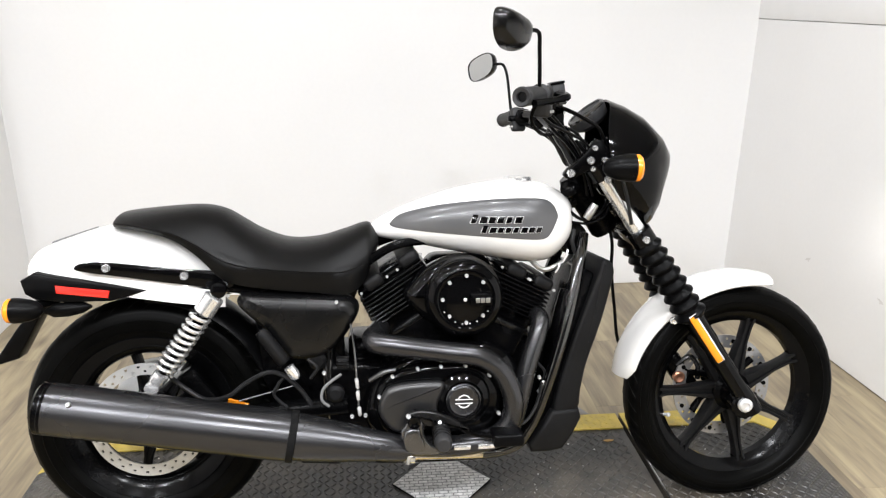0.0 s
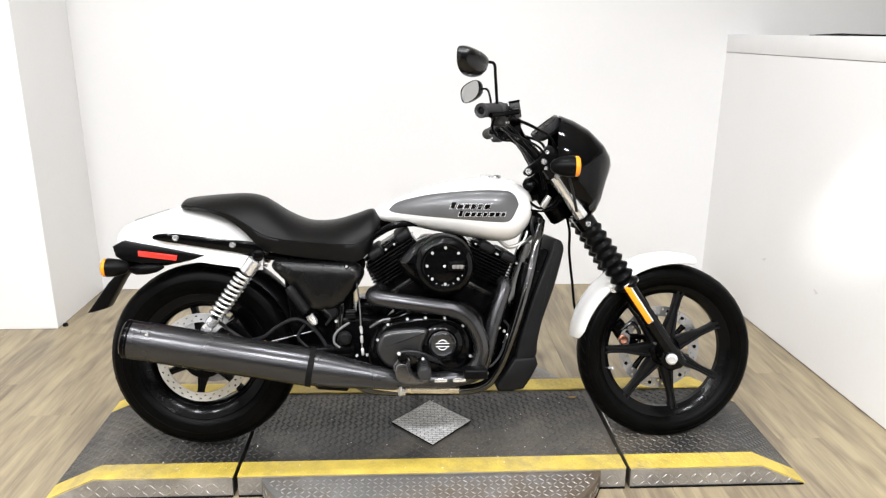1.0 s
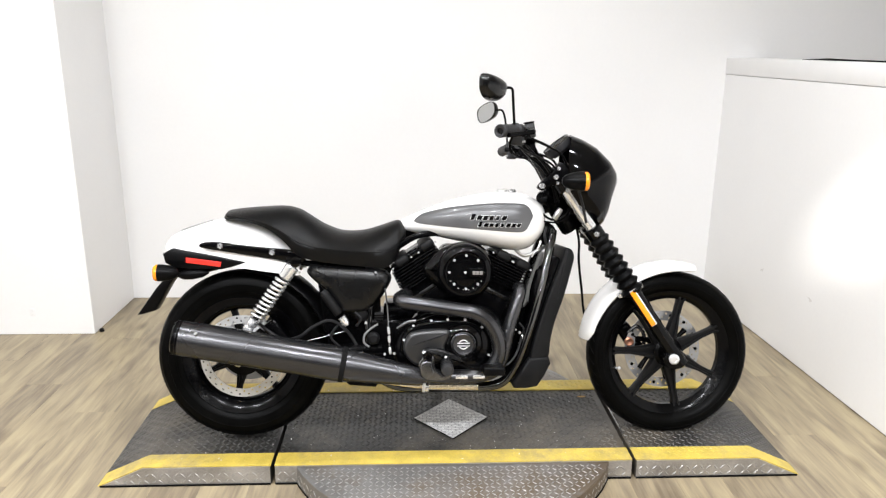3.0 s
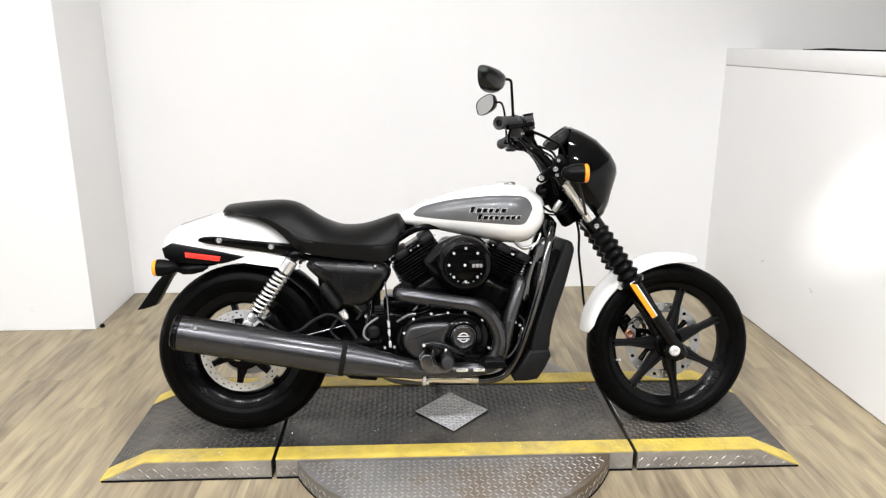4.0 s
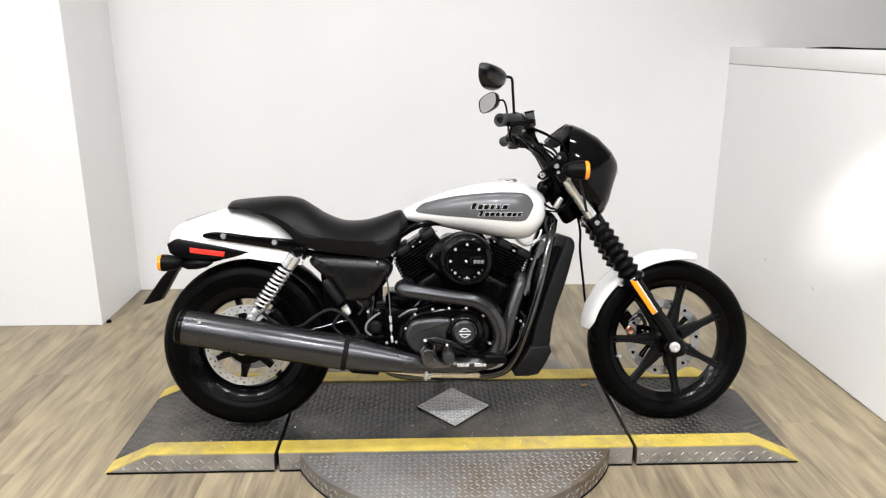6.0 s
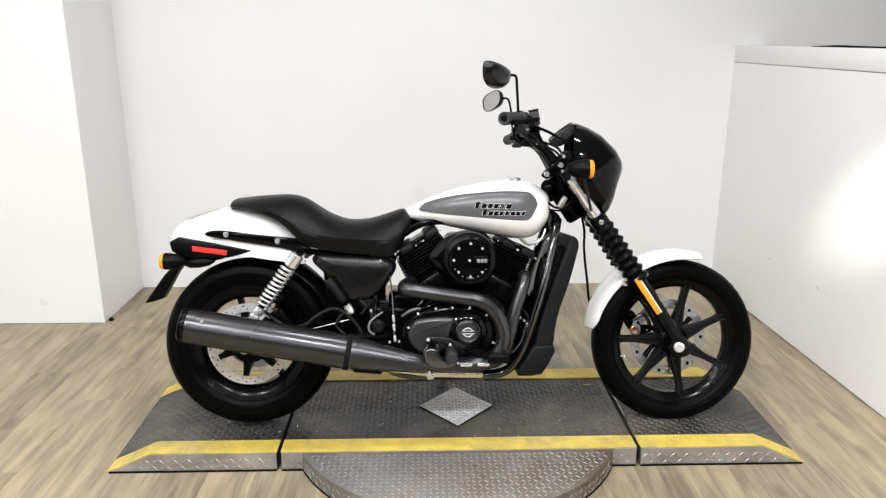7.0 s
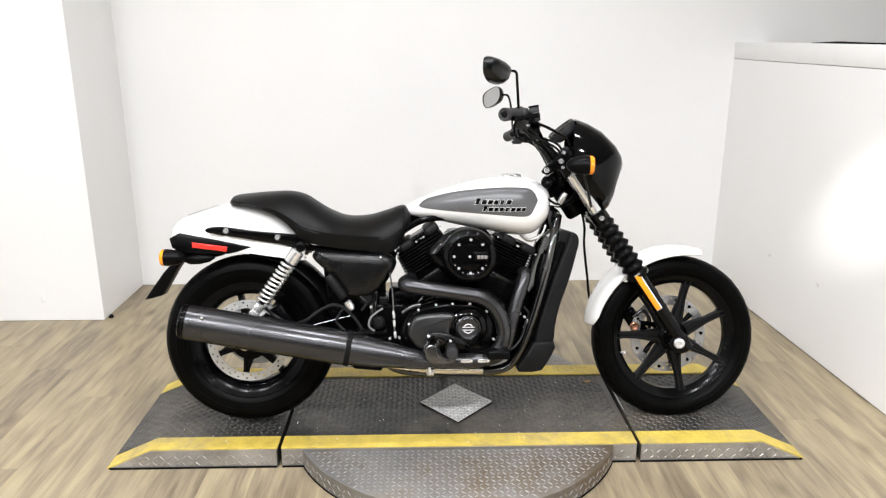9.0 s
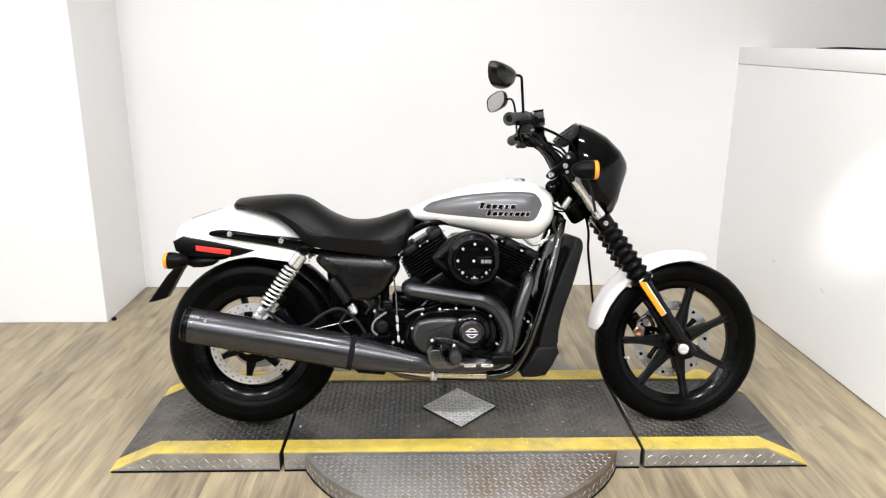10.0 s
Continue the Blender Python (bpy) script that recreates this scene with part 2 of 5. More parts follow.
def part(name, bm, material, parent=None, label="", angle=35):
    bmesh.ops.recalc_face_normals(bm, faces=bm.faces)
    me = bpy.data.meshes.new(name)
    bm.to_mesh(me)
    bm.free()
    me.materials.append(material)
    smooth(me, angle)
    ob = new(name, me)
    if parent:
        ob.parent = parent
    if label:
        ob["label"] = label
    return ob


def add_box(bm, lo, hi, bevel=0.0, seg=2, m=None):
    r = bmesh.ops.create_cube(bm, size=1)
    c = [(a + b) / 2 for a, b in zip(lo, hi)]
    d = [b - a for a, b in zip(lo, hi)]
    bmesh.ops.transform(bm, matrix=Matrix.Translation(c) @ Matrix.Diagonal((*d, 1)), verts=r["verts"])
    vs = r["verts"]
    if bevel:
        es = list({e for v in vs for e in v.link_edges})
        g = bmesh.ops.bevel(bm, geom=es, offset=bevel, segments=seg, affect="EDGES", profile=0.5)
        vs = list({v for f in g["faces"] for v in f.verts} | {v for v in vs if v.is_valid})
    if m is not None:
        vs = list({v for v in vs if v.is_valid})
        bmesh.ops.transform(bm, matrix=m, verts=vs)
    return bm


def box(lo, hi, bevel=0.0, seg=2):
    return add_box(bmesh.new(), lo, hi, bevel, seg)


def add_rings(bm, rings, closed=True, caps=(True, True), loop=False):
    """Skin rows of points into a surface."""
    rows = [[bm.verts.new(p) for p in r] for r in rings]
    n = len(rows[0])
    pairs = list(zip(rows, rows[1:])) + ([(rows[-1], rows[0])] if loop else [])
    for a, b in pairs:
        for i in range(n if closed else n - 1):
            j = (i + 1) % n
            bm.faces.new((a[i], a[j], b[j], b[i]))
    if not loop and closed:
        if caps[0]:
            bm.faces.new(rows[0])
        if caps[1]:
            bm.faces.new(rows[-1])
    return bm


def frame_at(d):
    """Two directions across d."""
    d = Vector(d).normalized()
    u = d.cross(Vector((0, 1, 0)))
    if u.length < 0.05:
        u = d.cross(Vector((1, 0, 0)))
    u.normalize()
    return u, d.cross(u)


def spline(pts, n=8):
    """A smooth line through pts."""
    P = [Vector(p) for p in pts]
    out = []
    for i in range(len(P) - 1):
        a, b, c, d = P[max(i - 1, 0)], P[i], P[i + 1], P[min(i + 2, len(P) - 1)]
        for k in range(n):
            t = k / n
            out.append(0.5 * (2 * b + (c - a) * t + (2 * a - 5 * b + 4 * c - d) * t * t + (3 * b - a - 3 * c + d) * t**3))
    return out + [P[-1]]


def add_tube(bm, pts, r, sides=12, n=8, caps=True, loop=False):
    """A round bar along a smooth line; r is one radius or one for each given point."""
    line = spline(pts, n) if n > 1 else [Vector(p) for p in pts]
    m = len(line)
    rs = [r] * m if not isinstance(r, (list, tuple)) else [float(v) for v in np.interp(np.linspace(0, 1, m), np.linspace(0, 1, len(r)), r)]
    rings, u = [], None
    for i, p in enumerate(line):
        d = (line[min(i + 1, m - 1)] - line[max(i - 1, 0)]).normalized()
        if u is None:
            u, _ = frame_at(d)
        u = (u - d * u.dot(d)).normalized()
        v = d.cross(u)
        rings.append([p + rs[i] * (math.cos(a) * u + math.sin(a) * v) for a in (2 * math.pi * k / sides for k in range(sides))])
    return add_rings(bm, rings, caps=(caps, caps), loop=loop)


def tube(pts, r, sides=12, n=8, caps=True):
    return add_tube(bmesh.new(), pts, r, sides, n, caps)


def add_lathe(bm, profile, centre, axis=(0, -1, 0), seg=32, loop=False):
    """Turn rows of (radius, along) about an axis through centre."""
    a = Vector(axis).normalized()
    u, v = frame_at(a)
    c = Vector(centre)
    rings = []
    for r, h in profile:
        r = max(r, 0.0004)
        rings.append([c + a * h + r * (math.cos(t) * u + math.sin(t) * v) for t in (2 * math.pi * k / seg for k in range(seg))])
    return add_rings(bm, rings, loop=loop)


def lathe(profile, centre, axis=(0, -1, 0), seg=32, loop=False):
    return add_lathe(bmesh.new(), profile, centre, axis, seg, loop)


def plate(outline, y0, y1, bevel=0.0, seg=2):
    """A slab with an outline in x and z between two depths, its edges rounded."""
    bm = bmesh.new()
    vs = [bm.verts.new((x, y0, z)) for x, z in outline]
    f = bm.faces.new(vs)
    r = bmesh.ops.extrude_face_region(bm, geom=[f])
    up = [v for v in r["geom"] if isinstance(v, bmesh.types.BMVert)]
    bmesh.ops.translate(bm, vec=(0, y1 - y0, 0), verts=up)
    if bevel:
        es = [e for e in bm.edges if abs(e.verts[0].co.y - e.verts[1].co.y) < 1e-6]
        bmesh.ops.bevel(bm, geom=es, offset=bevel, segments=seg, affect="EDGES", profile=0.5)
    return bm


def curve2(pts, n=6, closed=False):
    """A smooth outline in x and z through pts."""
    if closed:
        k = len(pts)
        q = [pts[-1], *pts, pts[0], pts[1]]
        v = [Vector((p[0], 0, p[1])) for p in q]
        out = []
        for i in range(1, k + 1):
            a, b, c, d = v[i - 1], v[i], v[i + 1], v[i + 2] if i + 2 < len(v) else v[3]
            for s in range(n):
                t = s / n
                w = 0.5 * (2 * b + (c - a) * t + (2 * a - 5 * b + 4 * c - d) * t * t + (3 * b - a - 3 * c + d) * t**3)
                out.append((w.x, w.z))
        return out
    return [(p.x, p.z) for p in spline([(x, 0, z) for x, z in pts], n)]


def thing(name, label, category, m=None, group="", kind=""):
    ob = new(name)
    if m is not None:
        ob.matrix_world = m
    ob.empty_display_size = 0.1
    return tagged(ob, label, category, group, kind)


def bolt_bm(bm, c, axis, r, h):
    add_lathe(bm, [(r, 0), (r, h * 0.6), (r * 0.8, h), (r * 0.45, h), (r * 0.4, h * 0.6), (0, h * 0.6)], c, axis, 8)


# ---- room ----
def wall(name, lo, hi, label, material=WALL):
    return tagged(part(name, box(lo, hi, 0.002, 1), material), label, "wall", kind="structure")


back = wall("wall_north", (-4.0, 0.0, 0.0), (5.0, 0.15, 2.9), "smooth white painted back wall behind the motorcycle")
back.matrix_world = pose(0, 1.54, 0, 0, 0, 0.5)
wall("wall_pillar", (-4.0, 1.003, 0.0), (-1.66, 1.7, 2.9), "white painted wall corner jutting into the room")
# Unseen side wall, added white to bounce light onto the partition.
wall("unseen_wall_west", (-4.15, -8.0, 0.0), (-4.0, 1.8, 2.9), "unseen white side wall that bounces light into the room")
# Unseen wall behind the camera, added dark so the glossy blacks stay deep.
wall("unseen_wall_south", (-4.15, -8.15, 0.0), (5.15, -8.0, 2.9), "unseen dark grey wall that keeps reflections in black parts dark", GREYWALL)
# Unseen closing wall beyond the partition, likewise white for bounce.
wall("unseen_wall_far_east", (5.0, -8.0, 0.0), (5.15, 1.8, 2.9), "unseen white wall that closes the room and bounces light")
half = wall("wall_half", (0.0, -4.2, 0.003), (0.14, 1.6, 1.217), "white painted half-height partition wall beside the platform")
half.matrix_world = pose(1.568, 0, 0, 0, 0, 1.6)
# Near-black strip paints the shade in the gap below the partition.
gap = tagged(part("shadow_gap_strip", box((0.004, -4.2, 0.0), (0.13, 1.6, 0.0028)), SEAM), "dark strip drawn as the shadow gap under the partition wall", "trim", kind="structure")
gap.matrix_world = half.matrix_world.copy()
cap = tagged(part("ledge_trim", box((-0.003, -4.2, 1.219), (0.165, 1.6, 1.303), 0.004, 2), TRIM), "white painted ledge board capping the partition wall", "trim", kind="structure")
cap.matrix_world = half.matrix_world.copy()
tagged(part("ceiling", box((-4.15, -8.15, 2.9), (5.15, 1.85, 3.0)), CEIL), "plain white ceiling above the room", "ceiling", kind="structure")


def downlight(x, y):
    lamp = thing("downlight", "round white ceiling downlight with a glowing lens", "ceiling light", pose(x, y, 2.9), group="ceiling downlights")
    part("bezel", lathe([(0.085, 0), (0.11, -0.004), (0.112, -0.012), (0.1, -0.018), (0.086, -0.014)], (0, 0, 0), (0, 0, 1), 32, loop=True), TRIM, lamp)
    part("lens", lathe([(0.085, -0.006), (0.084, -0.01), (0, -0.012)], (0, 0, 0), (0, 0, 1), 32), LAMPMAT, lamp, "glowing white lens")


for lx, ly in LAMPS:
    downlight(lx, ly)

# Added housing and stem to go with the glare lamp; no known fixture.
sd = (SPOT_TO - SPOT_AT).normalized()
can = thing("added_spotlight", "added white spotlight that makes the glare on the partition wall", "spotlight", pose(*(SPOT_AT - sd * 0.07)))
part("housing", lathe([(0.02, -0.05), (0.038, -0.045), (0.042, 0.05), (0.038, 0.052), (0.034, 0.045), (0.016, -0.03)], (0, 0, 0), sd, 24, loop=True), TRIM, can)
part("stem", tube([-sd * 0.03, -sd * 0.03 + Vector((0, 0, 0.05)), -sd * 0.03 + Vector((0, 0, 2.9 - SPOT_AT.z + 0.07 * sd.z + 0.03 * sd.z))], 0.008, 10, 2), TRIM, can)

stop = tagged(part("door_stop", lathe([(0.011, 0), (0.012, 0.003), (0.01, 0.012), (0.005, 0.015), (0, 0.015)], (-1.641, 1.036, 0), (0, 0, 1), 12), SEAM), "small dark rubber stop on the floor beside the wall", "door stop")

outlet = thing("wall_outlet", "small white wall outlet plate near the floor", "wall outlet", pose(-1.937, 1.003, 0.112))
part("cover_plate", box((-0.013, -0.0015, -0.02), (0.013, 0.0, 0.02), 0.0007), WALL, outlet)
for z in (-0.009, 0.009):
    part("socket", box((-0.004, -0.0025, z - 0.004), (0.004, -0.0012, z + 0.004), 0.0003), CEIL, outlet)

lc = thing("cable", "thin dark cable lying along the white ledge", "cable")
part("sheath", tube([(1.598, 0.93, 1.3035), (1.592, 0.8, 1.306), (1.588, 0.68, 1.3075), (1.592, 0.5, 1.306), (1.588, 0.25, 1.306), (1.596, -0.1, 1.306), (1.6, -0.5, 1.306)], [0.0012, 0.0035, 0.0052, 0.004, 0.0035, 0.0035, 0.0035], 8, 6), SATIN, lc)


# ---- platform ----
H = 0.065
YF, YB = -0.287, 0.3


def slab(outline, y0, y1):
    return plate(outline, y0, y1, 0.0)


lift = thing("lift_platform", "low dark rubber-topped motorcycle platform with yellow edges and tread-plate sides", "platform")
G0, G1, X0, X1, X2 = -0.58, 0.578, -0.985, 0.985, 1.13
for nm, o in (("rear_ramp", [(-X2, 0), (X0, H - 0.004), (G0 - 0.006, H - 0.004), (G0 - 0.006, 0)]), ("front_ramp", [(G1 + 0.006, 0), (G1 + 0.006, H - 0.004), (X1, H - 0.004), (X2, 0)]), ("deck", [(G0 + 0.006, 0), (G0 + 0.006, H - 0.004), (G1 - 0.006, H - 0.004), (G1 - 0.006, 0)])):
    part(nm, slab([(x, max(z, 0.001)) for x, z in o], YF, YB), MATM, lift)


def strip(name, x0, x1, y0, y1, material, zoff, label, parent):
    """A thin layer over the deck, bent down the ramps at both ends."""
    bm = bmesh.new()
    xs = [x for x in sorted({x0, x1, X0, X1}) if x0 <= x <= x1]

    def top(x):
        return H if X0 <= x <= X1 else H * max(0.0, (X2 - abs(x)) / (X2 - X1))

    rings = []
    for x in xs:
        z = top(x) + zoff
        rings.append([(x, y0, z - 0.004), (x, y1, z - 0.004), (x, y1, z), (x, y0, z)])
    add_rings(bm, rings)
    return part(name, bm, material, parent, label)


for a, b in ((-X2, G0 - 0.006), (G0 + 0.006, G1 - 0.006), (G1 + 0.006, X2)):
    strip("edge_stripe", a, b, YF - 0.001, YF + 0.072, YELLOW, 0.001, "scuffed yellow safety stripe", lift)
    strip("edge_stripe", a, b, YB - 0.08, YB + 0.001, YELLOW, 0.001, "scuffed yellow safety stripe", lift)


def lozenges(bm, spots, depth_axis, L=0.0105):
    """Raised tread marks: slim pointed ridges turned one way and the other."""
    for (x, y), turn in spots:
        c, s = math.cos(turn), math.sin(turn)
        w, h = L * 0.25, 0.0014
        pts = [(-L, 0, 0), (0, -w, 0), (L, 0, 0), (0, w, 0), (-L * 0.5, 0, h), (L * 0.5, 0, h)]
        vs = []
        for px, py, pz in pts:
            a, b = x + c * px - s * py, y + s * px + c * py
            vs.append(bm.verts.new((a, b, pz) if depth_axis == "z" else (a, -pz, b)))
        for f in ((0, 1, 4), (1, 5, 4), (1, 2, 5), (2, 3, 5), (3, 4, 5), (3, 0, 4)):
            bm.faces.new([vs[i] for i in f])
    return bm


def tread_spots(x0, x1, y0, y1, step, keep):
    out = []
    for i in range(int((x1 - x0) / step) + 1):
        for j in range(int((y1 - y0) / step) + 1):
            x, y = x0 + i * step, y0 + j * step
            if keep(x, y):
                out.append(((x, y), radians(45 if (i + j) % 2 else -45)))
    return out


def side_top(x):
    return H if X0 <= x <= X1 else H * max(0.0, (X2 - abs(x)) / (X2 - X1))


for nm, o in (("side_plate", [(-X2 + 0.01, 0.002), (X0, H - 0.002), (G0 - 0.008, H - 0.002), (G0 - 0.008, 0.002)]), ("side_plate", [(G1 + 0.008, 0.002), (G1 + 0.008, H - 0.002), (X1, H - 0.002), (X2 - 0.01, 0.002)]), ("side_plate", [(G0 + 0.008, 0.002), (G0 + 0.008, H - 0.002), (G1 - 0.008, H - 0.002), (G1 - 0.008, 0.002)])):
    sp = part(nm, slab(o, YF - 0.006, YF - 0.0015), TREAD, lift, "silver tread plate")
    xa, xb = min(p[0] for p in o), max(p[0] for p in o)
    tr = part("tread_pattern", lozenges(bmesh.new(), tread_spots(xa + 0.012, xb - 0.01, 0.015, H, 0.0225, lambda x, z: z < side_top(x) - 0.008), "y", 0.011), STUD, sp)
    tr.location = (0, YF - 0.006, 0)
    tagged(tr, kind="stuff")
    # thin dark strip along the foot of the side plate
    part("dark_base_strip", slab([(xa, 0.0), (xb, 0.0), (xb, 0.006), (xa, 0.006)], YF - 0.009, YF - 0.0065), SEAM, lift)

# raised tread over the painted deck, left out under the diamond
def deck_tread(x0, x1, y0=YF + 0.085, y1=YB - 0.09, up=0.0):
    spots = tread_spots(x0, x1, y0, y1, 0.0185, lambda x, y: abs(x) / 0.14 + abs(y - 0.005) / 0.152 > 1)
    bm = bmesh.new()
    for (x, y), turn in spots:
        c, s = math.cos(turn), math.sin(turn)
        base = (H - 0.004) * min(1, max(0, (X2 - abs(x)) / (X2 - X1))) - 0.0002 + up
        tip = base + 0.0026
        vs = [bm.verts.new((x + c * a - s * b, y + s * a + c * b, (tip if k > 3 else base) + (side_top(x + c * a - s * b) - side_top(x)))) for k, (a, b) in enumerate(((-0.011, 0), (0, -0.0034), (0.011, 0), (0, 0.0034), (-0.005, 0), (0.005, 0)))]
        for f in ((0, 1, 4), (1, 5, 4), (1, 2, 5), (2, 3, 5), (3, 4, 5), (3, 0, 4)):
            bm.faces.new([vs[i] for i in f])
    return bm


for a, b in ((-1.12, G0 - 0.016), (G0 + 0.016, G1 - 0.016), (G1 + 0.016, 1.12)):
    tagged(part("tread_pattern", deck_tread(a, b), DECKSTUD, lift), kind="stuff")
    for y0, y1 in ((YF + 0.006, YF + 0.068), (YB - 0.072, YB - 0.006)):
        tagged(part("painted_tread", deck_tread(max(a, X0), min(b, X1), y0, y1, 0.0035), YELLOW, lift), kind="stuff")
rng = random.Random(11)
bm = bmesh.new()
for _ in range(110):
    x, y, s, a = rng.uniform(-0.95, 0.95), rng.uniform(YF + 0.01, YB - 0.02), rng.uniform(0.0007, 0.0019), rng.uniform(0, math.pi)
    m = pose(x, y, H + 0.001) @ pose(0, 0, 0, rng.uniform(-20, 20), rng.uniform(-20, 20), math.degrees(a))
    ring = [m @ Vector((s * math.cos(q) * 1.6, s * math.sin(q), 0)) for q in (0, 1.1, 2.3, 3.4, 4.9)]
    add_rings(bm, [ring, [p + Vector((0, 0, s * 0.7)) for p in ring]])
tagged(part("grit", bm, SCUFF, lift), kind="stuff")

dia = part("diamond_plate", box((-0.5, -0.5, 0), (0.5, 0.5, 0.004)), SCORED, lift, "scored steel diamond insert")
dm = Matrix.Translation((0, 0.005, H - 0.002)) @ Matrix.Diagonal((0.13 * math.sqrt(2), 0.143 * math.sqrt(2), 1, 1)) @ pose(0, 0, 0, 0, 0, 45)
dia.data.transform(dm)
rim_ = part("diamond_edge", box((-0.5, -0.5, 0), (0.5, 0.5, 0.0025)), SEAM, lift)
rim_.data.transform(dm @ Matrix.Diagonal((1.025, 1.025, 1, 1)))
# half-round steps before and behind the platform
def round_step(m, label):
    step = thing("round_step", label, "step", m, group="half-round steps of the platform")
    cy, radius = 0.225, 0.55
    a0 = math.asin((cy + 0.0075) / radius)
    arc = [(radius * math.cos(a), cy + radius * math.sin(a)) for a in np.linspace(-math.pi + a0, -a0, 61)]
    bm = bmesh.new()
    add_rings(bm, [[(x, y, 0.001) for x, y in arc], [(x, y, 0.0615) for x, y in arc], [(x * 0.996, cy + (y - cy) * 0.996 if y < -0.02 else y, 0.063) for x, y in arc]])
    part("body", bm, STEPM, step)
    # thin dark strip round the foot of the step
    foot_bm = bmesh.new()
    add_rings(foot_bm, [[(x * 1.004, cy + (y - cy) * 1.004, 0.0005) for x, y in arc], [(x * 1.004, cy + (y - cy) * 1.004, 0.005) for x, y in arc]])
    part("dark_base_strip", foot_bm, SEAM, step)
    tr = part("tread_pattern", lozenges(bmesh.new(), tread_spots(-0.5, 0.5, cy - radius + 0.02, -0.012, 0.0185, lambda x, y: x * x + (y - cy) ** 2 < (radius - 0.01) ** 2), "z", 0.0096), STUD, step)
    tr.location = (0, 0, 0.063)
    tagged(tr, kind="stuff")
    bm = lozenges(bmesh.new(), tread_spots(0.02, radius * (math.pi - 2 * a0) - 0.02, 0.015, 0.055, 0.0225, lambda x, z: True), "y", 0.011)
    for v in bm.verts:
        a = -math.pi + a0 + v.co.x / radius
        q = radius - v.co.y
        v.co = Vector((q * math.cos(a), cy + q * math.sin(a), v.co.z))
    tagged(part("edge_tread", bm, STUD, step), kind="stuff")


round_step(pose(-0.005, YF, 0), "half-round silver tread-plate step in front of the platform")
round_step(pose(-0.005, YB, 0, 0, 0, 180), "half-round silver tread-plate step behind the platform")

# rust, joint edge and wall scuffs
part("rust_spot", plate([(0.0, 0.0), (0.012, 0.006), (0.03, 0.003), (0.034, -0.004), (0.018, -0.006), (0.006, -0.004)], 0, 0.0012), RUST, lift, "small rust-coloured spot").matrix_world = pose(0.49, 0.16, H - 0.002, 90, 0, 0)
part("joint_strip", box((G1 + 0.0065, -0.12, H - 0.004), (G1 + 0.0095, 0.14, H + 0.0014)), STEEL, lift, "bright worn edge of the joint")
for y, z, tilt in ((0.52, 0.322, 10), (0.94, 0.325, -35)):
    mark = part("scuff_mark", plate([(-0.018, 0.002), (-0.004, 0.006), (0.012, 0.003), (0.02, -0.002), (0.008, -0.007), (0.002, -0.012), (-0.002, -0.003)], 0, 0.0006), SCUFF, half, "small grey scuff")
    mark.matrix_local = Matrix.Translation((-0.0004, y, z)) @ pose(0, 0, 0, 0, 0, -90) @ pose(0, 0, 0, 0, tilt, 0)

# ---- motorcycle ----
LEANING = pose(0.006, -0.075, 0.0605, -10.4, 0.95, 1.8)
bike = thing("motorcycle", "white and black cruiser motorcycle leaning on its side stand", "motorcycle", LEANING)
RW, FW = Vector((-0.705, 0, 0.281)), Vector((0.741, 0, 0.281))
FD = Vector((-0.5736, 0, 0.8192))
STEER = Matrix.Translation((0.71, 0, 0.254)) @ Matrix.Rotation(radians(-7), 4, FD) @ Matrix.Translation((-0.71, 0, -0.254))


def mp(name, bm, material, parent=None, label="", angle=35):
    """A part of the motorcycle, or a sub-part under one of its parts."""
    return part(name, bm, material, parent or bike, label, angle)


def fp(name, bm, material, parent=None, label="", angle=35):
    """A part that turns with the handlebars."""
    bmesh.ops.transform(bm, matrix=STEER, verts=bm.verts)
    return mp(name, bm, material, parent, label, angle)


def wp(name, bm, material, parent=None, label="", angle=35):
    """A part of the front wheel, which stands straighter than the bars."""
    bmesh.ops.transform(bm, matrix=Matrix.Translation(FW + Vector((0, -0.014, 0))) @ Matrix.Rotation(radians(8), 4, FD) @ Matrix.Translation(-FW), verts=bm.verts)
    return fp(name, bm, material, parent, label, angle)


def tyre_at(f, r, rim, w):
    """Radius and side offset at f from one bead (0) over the crown (0.5) to the other (1)."""
    side = -1 if f < 0.5 else 1
    g = 1 - abs(f - 0.5) * 2
    ks = (0, 0.12, 0.3, 0.5, 0.68, 0.84, 1)
    d = r - rim
    return rim + d * float(np.interp(g, ks, (0, 0.22, 0.5, 0.74, 0.89, 0.975, 1))), side * w / 2 * float(np.interp(g, ks, (0.76, 0.95, 1.0, 0.9, 0.67, 0.36, 0)))


def tyre_bm(c, r, rim, w):
    """A tyre with a round crown and bulging side walls."""
    prof = [tyre_at(k / 36, r, rim, w) for k in range(37)]
    return lathe([(rim - 0.006, -w * 0.3)] + prof + [(rim - 0.006, w * 0.3)], c, (0, 1, 0), 80, loop=True)


def groove_bm(c, r, rim, w, count):
    bm = bmesh.new()
    for i in range(count):
        for side in (-1, 1):
            a0 = 2 * math.pi * (i + (0.5 if side > 0 else 0)) / count
            rows = []
            for k in range(7):
                f = 0.5 + side * (0.03 + 0.19 * k / 6)
                rr, y = tyre_at(f, r + 0.0007, rim, w)
                a = a0 + 0.14 * k / 6
                hw = (0.0026 if 0 < k < 6 else 0.0006) / rr
                rows.append([(c.x + rr * math.cos(a + q * hw), y * 1.004, c.z + rr * math.sin(a + q * hw)) for q in (-1, 1)])
            add_rings(bm, rows, closed=False)
    return bm


